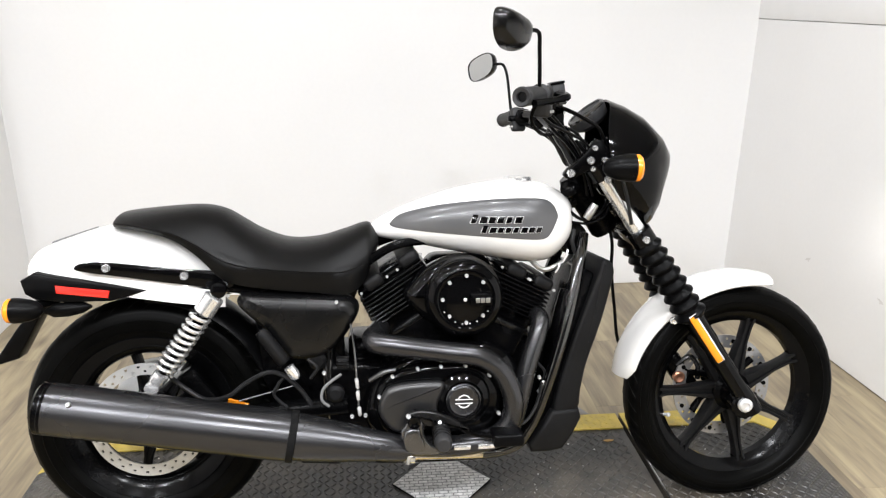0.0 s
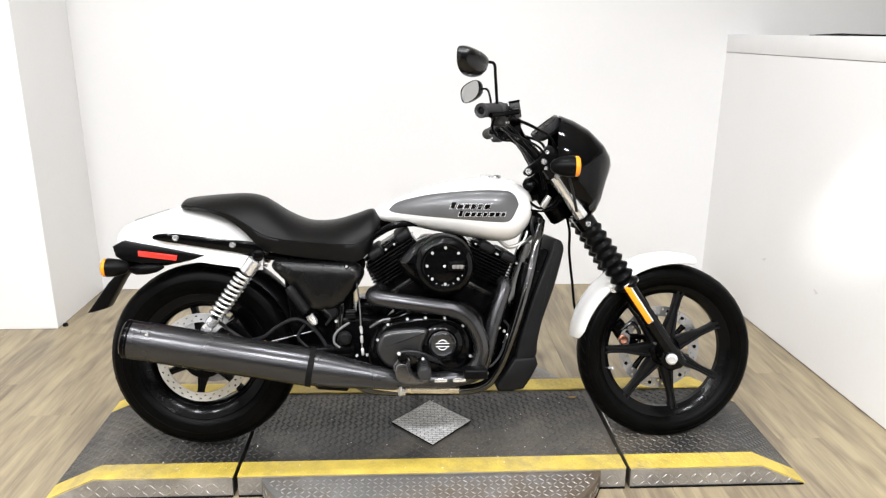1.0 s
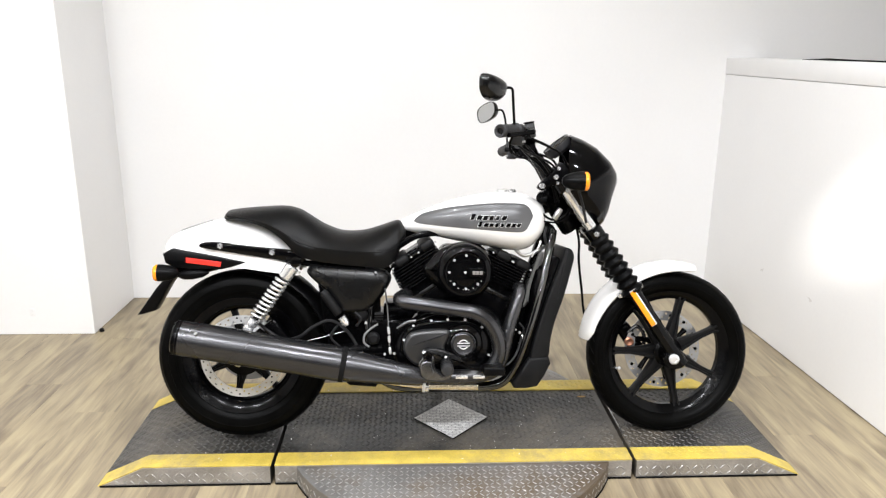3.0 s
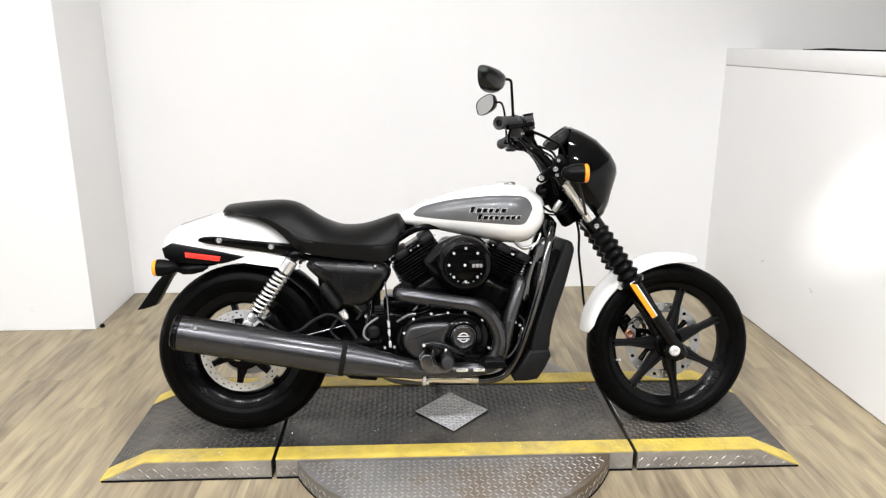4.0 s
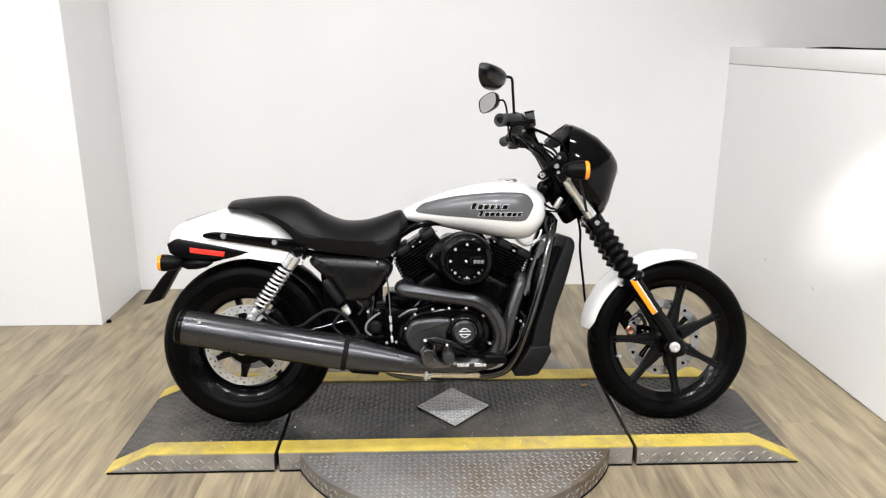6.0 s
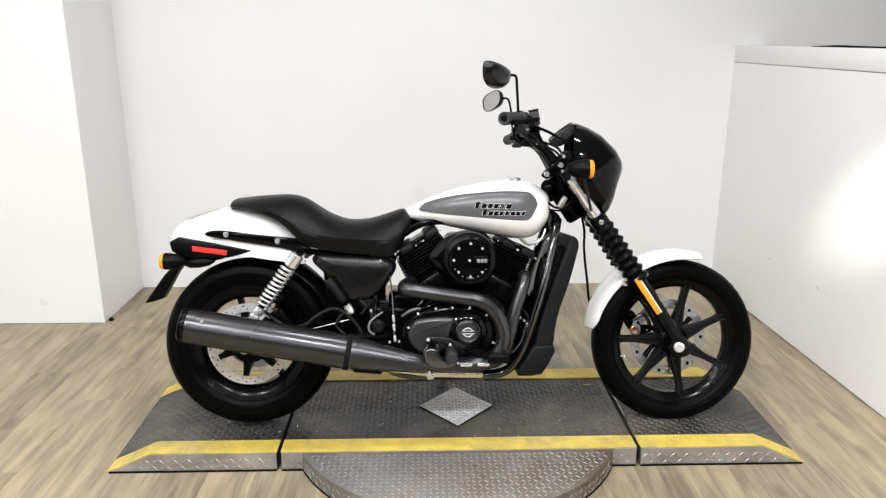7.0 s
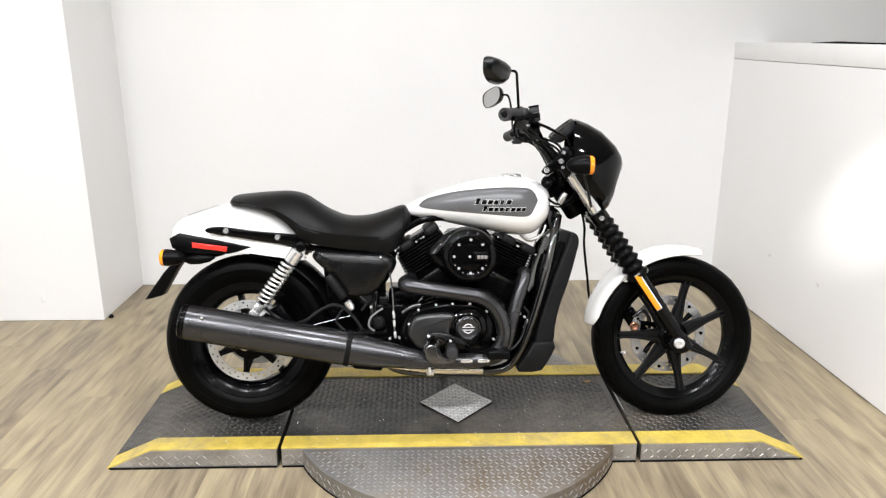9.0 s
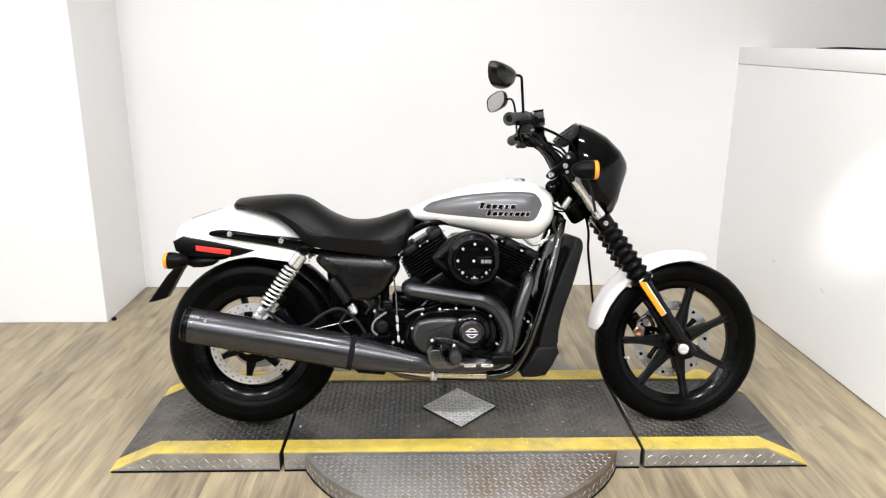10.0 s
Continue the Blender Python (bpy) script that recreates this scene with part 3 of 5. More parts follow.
def wheel(name, c, r, rim, w, spokes, phase, label, mk, deep, flat, lip, slim):
    e = w * lip
    hub_obj = mk(name, lathe([(rim - deep, -e * flat), (rim - deep + 0.008, -e * (flat + 0.2)), (rim - 0.008, -e * 0.91), (rim + 0.004, -e), (rim + 0.007, -e * 0.95), (rim + 0.004, -e * 0.82), (rim - 0.01, -e * 0.64), (rim - 0.01, e * 0.64), (rim + 0.004, e * 0.82), (rim + 0.007, e * 0.95), (rim + 0.004, e), (rim - 0.008, e * 0.91), (rim - deep + 0.008, e * (flat + 0.2)), (rim - deep, e * flat)], c, (0, 1, 0), 80, loop=True), RIMM, None, label)
    t = mk("tyre", tyre_bm(c, r, rim, w), RUBBER, hub_obj, "black rubber tyre")
    for dr, side in ((0.016, -1), (0.034, -1), (0.016, 1), (0.034, 1)):
        ra, ya = tyre_at(0.5 + side * (0.5 - 0.5 * dr / (r - rim) * 0.8), r, rim, w)
        mk("sidewall_rib", lathe([(ra - 0.0014, ya), (ra, ya + side * 0.0012), (ra + 0.0014, ya), (ra, ya - side * 0.002)], c, (0, 1, 0), 64, loop=True), RUBBER, hub_obj)
    mk("tread_groove", groove_bm(c, r, rim, w, 44), GROOVE, hub_obj)
    mk("hub", lathe([(0.02, -0.06), (0.034, -0.055), (0.038, -0.03), (0.05, -0.02), (0.05, 0.02), (0.038, 0.03), (0.034, 0.055), (0.02, 0.06)], c, (0, 1, 0), 32), SATIN, hub_obj)
    for k in range(spokes):
        a = radians(phase + 360 * k / spokes)
        d = Vector((math.cos(a), 0, math.sin(a)))
        s = Vector((-math.sin(a), 0, math.cos(a)))
        bm = bmesh.new()
        rings = []
        for f, hw, hy in ((0.03, 0.027, 0.02), (0.06, 0.02, 0.019), (0.6 * rim, 0.0105, 0.014), (rim - 0.045, 0.0105, 0.015), (rim - 0.012, 0.016, 0.02)):
            hw *= slim
            p = c + d * f
            q = hw * 0.35
            rings.append([p + s * x + Vector((0, y, 0)) for x, y in ((-hw, -hy * 0.5), (-hw * 0.8, -hy), (-q, -hy), (-q * 0.8, -hy * 0.62), (q * 0.8, -hy * 0.62), (q, -hy), (hw * 0.8, -hy), (hw, -hy * 0.5), (hw, hy * 0.5), (hw * 0.8, hy), (-hw * 0.8, hy), (-hw, hy * 0.5))])
        add_rings(bm, rings)
        mk("spoke", bm, GRIPM, hub_obj, angle=25)
    return hub_obj


def disc_bm(c, y, r0, r1, holes):
    """A drilled brake disc: rings of small square holes between two bands."""
    bm = bmesh.new()
    n = holes * 4
    radii = [r0, r0 + (r1 - r0) * 0.2, r0 + (r1 - r0) * 0.4, r0 + (r1 - r0) * 0.6, r0 + (r1 - r0) * 0.8, r1]
    for ys in (y - 0.002, y + 0.002):
        grid = [[bm.verts.new((c.x + q * math.cos(2 * math.pi * k / n), ys, c.z + q * math.sin(2 * math.pi * k / n))) for k in range(n)] for q in radii]
        for i in range(5):
            for k in range(n):
                if i in (1, 3) and (k + (2 if i == 3 else 0)) % 4 == 0:
                    continue
                j = (k + 1) % n
                bm.faces.new((grid[i][k], grid[i][j], grid[i + 1][j], grid[i + 1][k]))
    for q in (r0, r1):
        add_rings(bm, [[(c.x + q * math.cos(2 * math.pi * k / n), yy, c.z + q * math.sin(2 * math.pi * k / n)) for k in range(n)] for yy in (y - 0.002, y + 0.002)], caps=(False, False))
    return bm


fw = wheel("front_wheel", FW, 0.282, 0.219, 0.098, 7, -78.3, "black seven-spoke cast front wheel", wp, 0.033, 0.3, 0.34, 1.1)
rw = wheel("rear_wheel", RW, 0.282, 0.19, 0.13, 7, -101, "black seven-spoke cast rear wheel", mp, 0.038, 0.55, 0.44, 0.95)
for w_, c, y, r, mk in ((fw, FW, 0.034, 0.136, wp), (rw, RW, -0.06, 0.136, mp)):
    mk("brake_disc", disc_bm(c, y, r - (0.034 if w_ is fw else 0.027), r, 28), DARKDISC if w_ is fw else DISCM, w_, "drilled steel brake disc")
    for k in range(6 if w_ is fw else 0):
        a = radians(20 + 60 * k)
        p, q = c + Vector((math.cos(a), 0, math.sin(a))) * 0.04, c + Vector((math.cos(a + 0.35), 0, math.sin(a + 0.35))) * (r - 0.03)
        p.y = q.y = y
        mk("disc_arm", tube([p, (p + q) / 2 + Vector((0, 0, 0.004)), q], [0.013, 0.008, 0.011], 8, 4), SATIN, w_)

for k in range(14):
    a = 2 * math.pi * k / 14
    wp("disc_button", lathe([(0.0055, -0.0045), (0.006, -0.003), (0.006, 0.003), (0.0055, 0.0045)], (FW.x + 0.121 * math.cos(a), 0.034, FW.z + 0.121 * math.sin(a)), (0, 1, 0), 10), SATIN, fw)
va = radians(197)
vd = Vector((math.cos(va), 0, math.sin(va)))
wp("valve_stem", lathe([(0.004, 0), (0.004, 0.012), (0.0055, 0.013), (0.0055, 0.018), (0, 0.019)], FW + vd * 0.19 + Vector((0, -0.012, 0)), -vd * 0.5 + Vector((0, -0.8, 0)), 10), FIXING, fw, "bright valve stem")

# fork


def fork_at(s, y):
    return Vector((0.762, y, 0.271)) + FD * s


for y in (-0.105, 0.105):
    leg = fp("fork_leg", lathe([(0.012, -0.02), (0.024, -0.012), (0.026, 0.03), (0.023, 0.06), (0.0235, 0.2), (0.026, 0.215), (0.026, 0.285), (0.02, 0.29)], fork_at(0, y), FD, 24), BLACK, None, "gloss black lower fork leg")
    prof = []
    for k in range(8):
        s = 0.285 + k * 0.0287
        prof += [(0.027, s), (0.0395 - 0.0006 * k, s + 0.0135), (0.0395 - 0.0006 * k, s + 0.0165)]
    fp("gaiter", lathe([(0.022, 0.28)] + prof + [(0.026, 0.515), (0.022, 0.52)], fork_at(0, y), FD, 24), PLASTIC, leg, "ribbed black rubber gaiter", 20)
    fp("stanchion", lathe([(0.0185, 0.5), (0.0185, 0.74)], fork_at(0, y), FD, 24), SPRING, leg, "bright chrome fork tube")
    fp("axle_lug", lathe([(0.03, -0.02), (0.034, -0.016), (0.034, 0.014), (0.03, 0.018)], (FW.x, y, FW.z), (0, 1, 0), 24), BLACK, leg)
fp("axle_nut", lathe([(0.016, 0), (0.018, 0.004), (0.018, 0.012), (0.014, 0.017), (0.009, 0.018), (0.008, 0.013), (0, 0.013)], (FW.x - 0.005, -0.124, FW.z + 0.006), (0, -1, 0), 12), FIXING, None, "bright axle nut")
for s, rr in ((0.53, 0.03), (0.72, 0.03)):
    bm = bmesh.new()
    for y in (-0.105, 0.105):
        add_lathe(bm, [(0.026, -0.02), (rr, -0.016), (rr, 0.016), (0.026, 0.02)], fork_at(s, y), FD, 20)
    c = fork_at(s, 0)
    m = Matrix.Translation(c) @ FD.to_track_quat("Z", "Y").to_matrix().to_4x4()
    add_box(bm, (-0.1, -0.028, -0.014), (0.1, 0.028, 0.014), 0.005, 2, m @ pose(0, 0, 0, 0, 0, 0) if abs((m.to_3x3() @ Vector((1, 0, 0))).y) > 0.5 else m @ pose(0, 0, 0, 0, 0, 90))
    fp("triple_clamp", bm, BLACK)


# front fender, reflectors, caliper
def arch(c, r, a0, a1, hw, drop, thick, n=28, m=11, taper=0.0):
    """A curved shell over a wheel, rolled down at both sides."""
    rings = []
    for i in range(n + 1):
        f = i / n
        a = radians(a0 + (a1 - a0) * f)
        end = min(f, 1 - f) / 0.08
        k = 1 - taper * max(0, 1 - end) ** 2
        ring = []
        for inner in (0, 1):
            row = []
            for j in range(m):
                t = -1 + 2 * j / (m - 1)
                y = hw * k * math.sin(t * math.pi / 2)
                rr = r - (drop if isinstance(drop, float) else drop(f)) * (1 - math.cos(t * math.pi / 2)) - inner * thick
                row.append((c.x + rr * math.cos(a), y * (1 - inner * thick / hw), c.z + rr * math.sin(a)))
            ring += row if not inner else row[::-1]
        rings.append(ring)
    return add_rings(bmesh.new(), rings)


ff = fp("front_fender", arch(FW + Vector((0, 0, 0.012)), 0.306, 75, 174, 0.068, lambda f: 0.017 + 0.019 * min(1, f * 2.2), 0.004, taper=0.3), WHITE, None, "pearl white front fender")
for s, off in ((0.245, 0.03), (0.255, -0.03)):
    for y in (-0.085, 0.085):
        p = fork_at(s, y) + Vector((off - 0.029, 0, off * 0.7 + 0.033))
        bm = bmesh.new()
        bolt_bm(bm, p, (0, math.copysign(1, y), 0), 0.009, 0.012)
        fp("fender_bolt", bm, CHROME, ff, "bright fender bolt")


def along(c, d, L, w, h, out, bev):
    """A bevelled bar of length L along d, set out sideways."""
    d = Vector(d).normalized()
    s = Vector((0, 1, 0))
    u = s.cross(d).normalized()
    m = Matrix((d, u, s)).transposed().to_4x4()
    m.translation = Vector(c)
    return add_box(bmesh.new(), (-L / 2, -w / 2, -h / 2), (L / 2, w / 2, h / 2), bev, 3, m)


for y in (-0.136, 0.136):
    rf = fp("fork_reflector", along((0.6235, y, 0.462), FD, 0.144, 0.0205, 0.008, 0, 0.003), CHROME, None, "amber reflector strip in a bright frame")
    fp("lens", along((0.6215, y + math.copysign(0.004, y), 0.4605), FD, 0.136, 0.017, 0.008, 0, 0.0035), AMBER, rf, "amber reflector lens")
cal = fp("brake_caliper", along((0.625, 0.042, 0.311), FD, 0.12, 0.05, 0.06, 0, 0.012), SATIN, None, "black brake caliper with a copper piston")
fp("piston", lathe([(0.0155, 0), (0.0155, 0.01), (0.012, 0.012), (0, 0.008)], (0.617, 0.012, 0.306), (0, -1, 0), 20), COPPER, cal, "copper-coloured piston")
fp("caliper_bracket", tube([(0.612, 0.015, 0.336), (0.642, 0.012, 0.361), (0.667, 0.014, 0.336), (0.672, 0.02, 0.296)], 0.007, 8, 5), HEELM, cal)
fp("brake_hose", tube([(0.40, 0.06, 0.78), (0.437, 0.08, 0.66), (0.441, 0.082, 0.58), (0.455, 0.082, 0.478), (0.474, 0.08, 0.37), (0.53, 0.08, 0.31), (0.59, 0.08, 0.31)], 0.0045, 8, 6), PLASTIC)

# ---- fuel tank ----
TANKX = [(-0.192, 0.01, 0.722, 0.704), (-0.165, 0.045, 0.742, 0.693), (-0.1, 0.088, 0.772, 0.682), (0.0, 0.124, 0.806, 0.662), (0.1, 0.143, 0.826, 0.644), (0.18, 0.146, 0.83, 0.632), (0.235, 0.132, 0.82, 0.638), (0.275, 0.103, 0.797, 0.672), (0.292, 0.065, 0.776, 0.705), (0.298, 0.025, 0.752, 0.735)]
fine = spline([(t[0], t[1], t[2]) for t in TANKX], 6)
low = spline([(t[0], 0, t[3]) for t in TANKX], 6)
rings = []
for p, q in zip(fine, low):
    zc, hz = (p.z + q.z) / 2, (p.z - q.z) / 2
    ring = []
    for k in range(44):
        a = 2 * math.pi * k / 44
        ca, sa = math.cos(a), math.sin(a)
        ring.append((p.x, p.y * math.copysign(abs(ca) ** 0.72, ca), zc + hz * math.copysign(abs(sa) ** 0.8, sa)))
    rings.append(ring)
tank = mp("fuel_tank", add_rings(bmesh.new(), rings), WHITE, None, "pearl white fuel tank", 60)
TX = [p.x for p in fine]


def tank_side(x, z):
    """How far the tank's flank stands out at x and z."""
    w, zt, zb = (float(np.interp(x, TX, v)) for v in ([p.y for p in fine], [p.z for p in fine], [q.z for q in low]))
    zc, hz = (zt + zb) / 2, (zt - zb) / 2
    sa = min(1.0, abs(z - zc) / hz) ** (1 / 0.8)
    return w * max(0.0, 1 - sa * sa) ** 0.36


def on_tank(side, zhi, zlo, x0, x1, lift_, n=40, m=8):
    """A thin skin that follows the tank's flank between two lines."""
    bm = bmesh.new()
    rows = []
    for i in range(n + 1):
        x = x0 + (x1 - x0) * i / n
        a, b = zlo(x), zhi(x)
        rows.append([(x, a + (b - a) * j / m) for j in range(m + 1)])
    rings = []
    for r in rows:
        outer = [(x, side * (tank_side(x, z) + lift_), z) for x, z in r]
        inner = [(x, side * (tank_side(x, z) - 0.003), z) for x, z in r[::-1]]
        rings.append(outer + inner)
    return add_rings(bm, rings)


PT = curve2([(-0.147, 0.73), (-0.13, 0.748), (-0.1, 0.761), (-0.022, 0.779), (0.089, 0.791), (0.17, 0.793), (0.212, 0.788), (0.232, 0.768), (0.237, 0.752)], 6)
PB = curve2([(-0.147, 0.729), (-0.135, 0.723), (-0.1, 0.719), (-0.04, 0.714), (0.06, 0.707), (0.16, 0.7), (0.2, 0.7), (0.218, 0.712), (0.237, 0.75)], 6)


def line_of(pts):
    xs = [p[0] for p in pts]
    zs = [p[1] for p in pts]
    return lambda x: float(np.interp(x, xs, zs))


for side in (-1, 1):
    panel = mp("side_panel", on_tank(side, line_of(PT), line_of(PB), -0.146, 0.2365, 0.0012, 60, 10), GREY, tank, "silver-grey teardrop side panel", 60)
    for z0, h, xa, xb, count in ((0.738, 0.019, 0.032, 0.15, 6), (0.716, 0.0165, 0.056, 0.198, 8)):
        for k in range(count):
            step_ = (xb - xa) / count
            a = xa + k * step_
            wide = step_ * (0.6 + 0.2 * ((k * 3) % 4) / 3)
            hh = h * (1.0 if k == 0 else 0.74)
            for e, off, ml in ((0.0009, 0.002, TRIM), (0.0, 0.0032, BLACK)):
                bm = on_tank(side, lambda x: z0 + hh + e, lambda x: z0 - e, a - e, a + wide + e, off, 2, 2)
                for v in bm.verts:
                    v.co.x += 0.35 * (v.co.z - z0)
                mp("badge_bar", bm, ml, tank, "black emblem bar" if e == 0 else "pale edge of an emblem bar")
mp("filler_cap", lathe([(0.034, -0.004), (0.034, 0.004), (0.031, 0.008), (0.012, 0.01), (0, 0.01)], (0.168, -0.01, 0.829), (0.02, 0, 1), 32), CHROME, tank, "chrome filler cap")

# ---- seat ----
# x, half width, top, crease, underside
SEATX = [(-0.759, 0.055, 0.747, 0.738, 0.73), (-0.746, 0.085, 0.76, 0.742, 0.732), (-0.69, 0.112, 0.768, 0.737, 0.726), (-0.62, 0.126, 0.774, 0.722, 0.706), (-0.565, 0.136, 0.775, 0.695, 0.668), (-0.52, 0.141, 0.764, 0.666, 0.622), (-0.48, 0.143, 0.74, 0.652, 0.607), (-0.44, 0.144, 0.716, 0.645, 0.6), (-0.38, 0.144, 0.695, 0.639, 0.592), (-0.31, 0.142, 0.697, 0.634, 0.585), (-0.25, 0.134, 0.714, 0.633, 0.578), (-0.21, 0.115, 0.728, 0.645, 0.6), (-0.19, 0.092, 0.728, 0.665, 0.64), (-0.172, 0.05, 0.708, 0.69, 0.68)]
rings = []
for a, b in zip(spline([(t[0], t[1], t[2]) for t in SEATX], 6), spline([(t[0], t[3], t[4]) for t in SEATX], 6)):
    w, zt, zk, zb = a.y, a.z, b.y, b.z
    ring = [(a.x, -w * 0.93, zb), (a.x, -w, zk - (zk - zb) * 0.3)]
    for k in range(23):
        s = -1 + 2 * k / 22
        ring.append((a.x, w * s, zk + (zt - zk) * (1 - abs(s) ** 2.3)))
    ring += [(a.x, w, zk - (zk - zb) * 0.3), (a.x, w * 0.93, zb)]
    rings.append(ring)
seat = mp("seat", add_rings(bmesh.new(), rings), SEATM, None, "black vinyl two-up seat with a dipped rider's part", 40)
for side in (-1, 1):
    mp("seam", tube([(x, side * w, zk) for x, w, zt, zk, zb in SEATX[2:-2]], 0.0016, 6, 6), SEATM, seat)

# ---- rear fender, tail and strut ----
FEN = [(-0.955, 0.03, 0.645, 0.627), (-0.946, 0.055, 0.663, 0.624), (-0.92, 0.085, 0.684, 0.62), (-0.86, 0.102, 0.707, 0.61), (-0.79, 0.108, 0.729, 0.597), (-0.73, 0.111, 0.736, 0.584), (-0.65, 0.113, 0.724, 0.571), (-0.58, 0.114, 0.688, 0.562), (-0.535, 0.114, 0.65, 0.556), (-0.515, 0.112, 0.62, 0.555)]
rings = []
for a, b in zip(spline([(t[0], t[1], t[2]) for t in FEN], 5), spline([(t[0], 0, t[3]) for t in FEN], 5)):
    w, zt, zb = a.y, a.z, b.z
    outer, inner = [], []
    for k in range(19):
        t = -1 + 2 * k / 18
        s = math.copysign(abs(math.sin(t * math.pi / 2)) ** 0.8, t)
        z = zb + (zt - zb) * max(0.0, 1 - abs(s) ** 2.6) ** 0.55
        outer.append((a.x, w * s, z))
        inner.append((a.x, (w - 0.004) * s, max(zb, z - 0.005)))
    rings.append(outer + inner[::-1])
rfen = mp("rear_fender", add_rings(bmesh.new(), rings), WHITE, None, "pearl white rear fender", 50)
mp("fender_stripe", tube([(-0.907, 0, 0.686), (-0.86, 0, 0.702), (-0.806, 0, 0.7195)], 0.007, 8, 6), GREY, rfen, "grey centre stripe")
for side in (-1, 1):
    y0, y1 = side * 0.112, side * 0.122
    st = mp("fender_strut", plate(curve2([(-0.826, 0.65), (-0.81, 0.66), (-0.76, 0.661), (-0.64, 0.647), (-0.51, 0.634), (-0.492, 0.615), (-0.51, 0.598), (-0.6, 0.608), (-0.72, 0.627), (-0.81, 0.641)], 4, True), y0, y1, 0.003), BLACK, None, "gloss black fender strut")
    for x, z in ((-0.759, 0.649), (-0.598, 0.629), (-0.515, 0.606)):
        bm = bmesh.new()
        bolt_bm(bm, (x, y1, z), (0, side, 0), 0.0095, 0.01)
        mp("bolt", bm, CHROME, st, "chrome bolt")
tail = mp("tail_lamp", plate([(-0.94, 0.623), (-0.913, 0.639), (-0.819, 0.624), (-0.677, 0.597), (-0.714, 0.584), (-0.757, 0.574), (-0.848, 0.574), (-0.912, 0.581), (-0.932, 0.594)], -0.115, 0.115, 0.006, 2), PLASTIC, None, "dark tail lamp housing under the fender")
for side in (-1, 1):
    mp("side_lens", plate([(-0.868, 0.612), (-0.757, 0.598), (-0.761, 0.582), (-0.867, 0.595)], side * 0.112, side * 0.1185, 0.002), RED, tail, "red side lens")
mp("rear_lens", plate([(-0.95, 0.62), (-0.925, 0.63), (-0.92, 0.612), (-0.938, 0.604)], -0.06, 0.06, 0.003), RED, tail, "red rear lens")


def bullet(c, fwd, stalk, mk, label, k=1.0):
    """A bullet-shaped turn signal with its lens at one end."""
    body = mk("turn_signal", lathe([(a * k, b * k) for a, b in ((0.008, -0.052), (0.018, -0.044), (0.026, -0.025), (0.0305, 0.0), (0.031, 0.016), (0.029, 0.018), (0, 0.018))], c, (fwd, 0, 0), 28), PLASTIC, None, label)
    mk("lens", lathe([(a * k, b * k) for a, b in ((0.0295, 0.0175), (0.0295, 0.026), (0.025, 0.031), (0.012, 0.034), (0, 0.035))], c, (fwd, 0, 0), 28), AMBER, body, "amber lens")
    mk("stalk", tube([c, stalk], [0.012, 0.009], 10, 3), PLASTIC, body)


for side in (-1, 1):
    bullet(Vector((-0.928, side * 0.15, 0.567)), -1, Vector((-0.88, side * 0.05, 0.572)), mp, "black bullet turn signal with an amber lens", 0.87)
    bullet(Vector((0.382, side * 0.215, 0.88)), 1, Vector((0.372, side * 0.1, 0.872)), fp, "black bullet turn signal with an amber lens")
    mp("stalk_fairing", lathe([(0.004, -0.05), (0.015, -0.03), (0.017, 0), (0.013, 0.03), (0.003, 0.05)], (-0.85, side * 0.1, 0.557), (1, 0, 0.1), 16), PLASTIC)
mp("plate_holder", plate([(-0.934, 0.562), (-0.987, 0.503), (-1.051, 0.412), (-1.028, 0.416), (-0.992, 0.427), (-0.943, 0.515), (-0.908, 0.562)], -0.03, 0.03, 0.006), PLASTIC, None, "black licence plate holder")

# ---- shock absorbers ----
for side in (-1, 1):
    y = side * 0.155
    a, b = Vector((-0.52, y, 0.603)), Vector((-0.669, y, 0.39))
    d = (b - a).normalized()
    L = (b - a).length
    sh = mp("shock_absorber", lathe([(0.012, 0.0), (0.012, 0.016), (0.021, 0.018), (0.0225, 0.02), (0.0225, 0.06), (0.016, 0.064), (0.006, 0.07), (0.006, L - 0.04), (0.017, L - 0.036), (0.017, L - 0.018), (0.01, L)], a, d, 24), CHROME, None, "chrome rear shock absorber")
    u, v = frame_at(d)
    pts = []
    for k in range(10 * 14 + 1):
        t = k / (10 * 14)
        ang = 2 * math.pi * 10 * t
        pts.append(a + d * (0.07 + (L - 0.112) * t) + 0.0205 * (math.cos(ang) * u + math.sin(ang) * v))
    mp("damper", lathe([(0.0095, 0.066), (0.0095, L - 0.037)], a, d, 16), SATIN, sh, "black damper rod")
    mp("spring", tube(pts, 0.0046, 8, 1), SPRING, sh, "bright chrome coil spring")
    mp("upper_eye", lathe([(0.01, -0.014), (0.017, -0.012), (0.017, 0.012), (0.01, 0.014)], a, (0, 1, 0), 20), BLACK, sh)
    mp("lower_eye", lathe([(0.01, -0.014), (0.015, -0.012), (0.015, 0.012), (0.01, 0.014)], b, (0, 1, 0), 20), CHROME, sh)

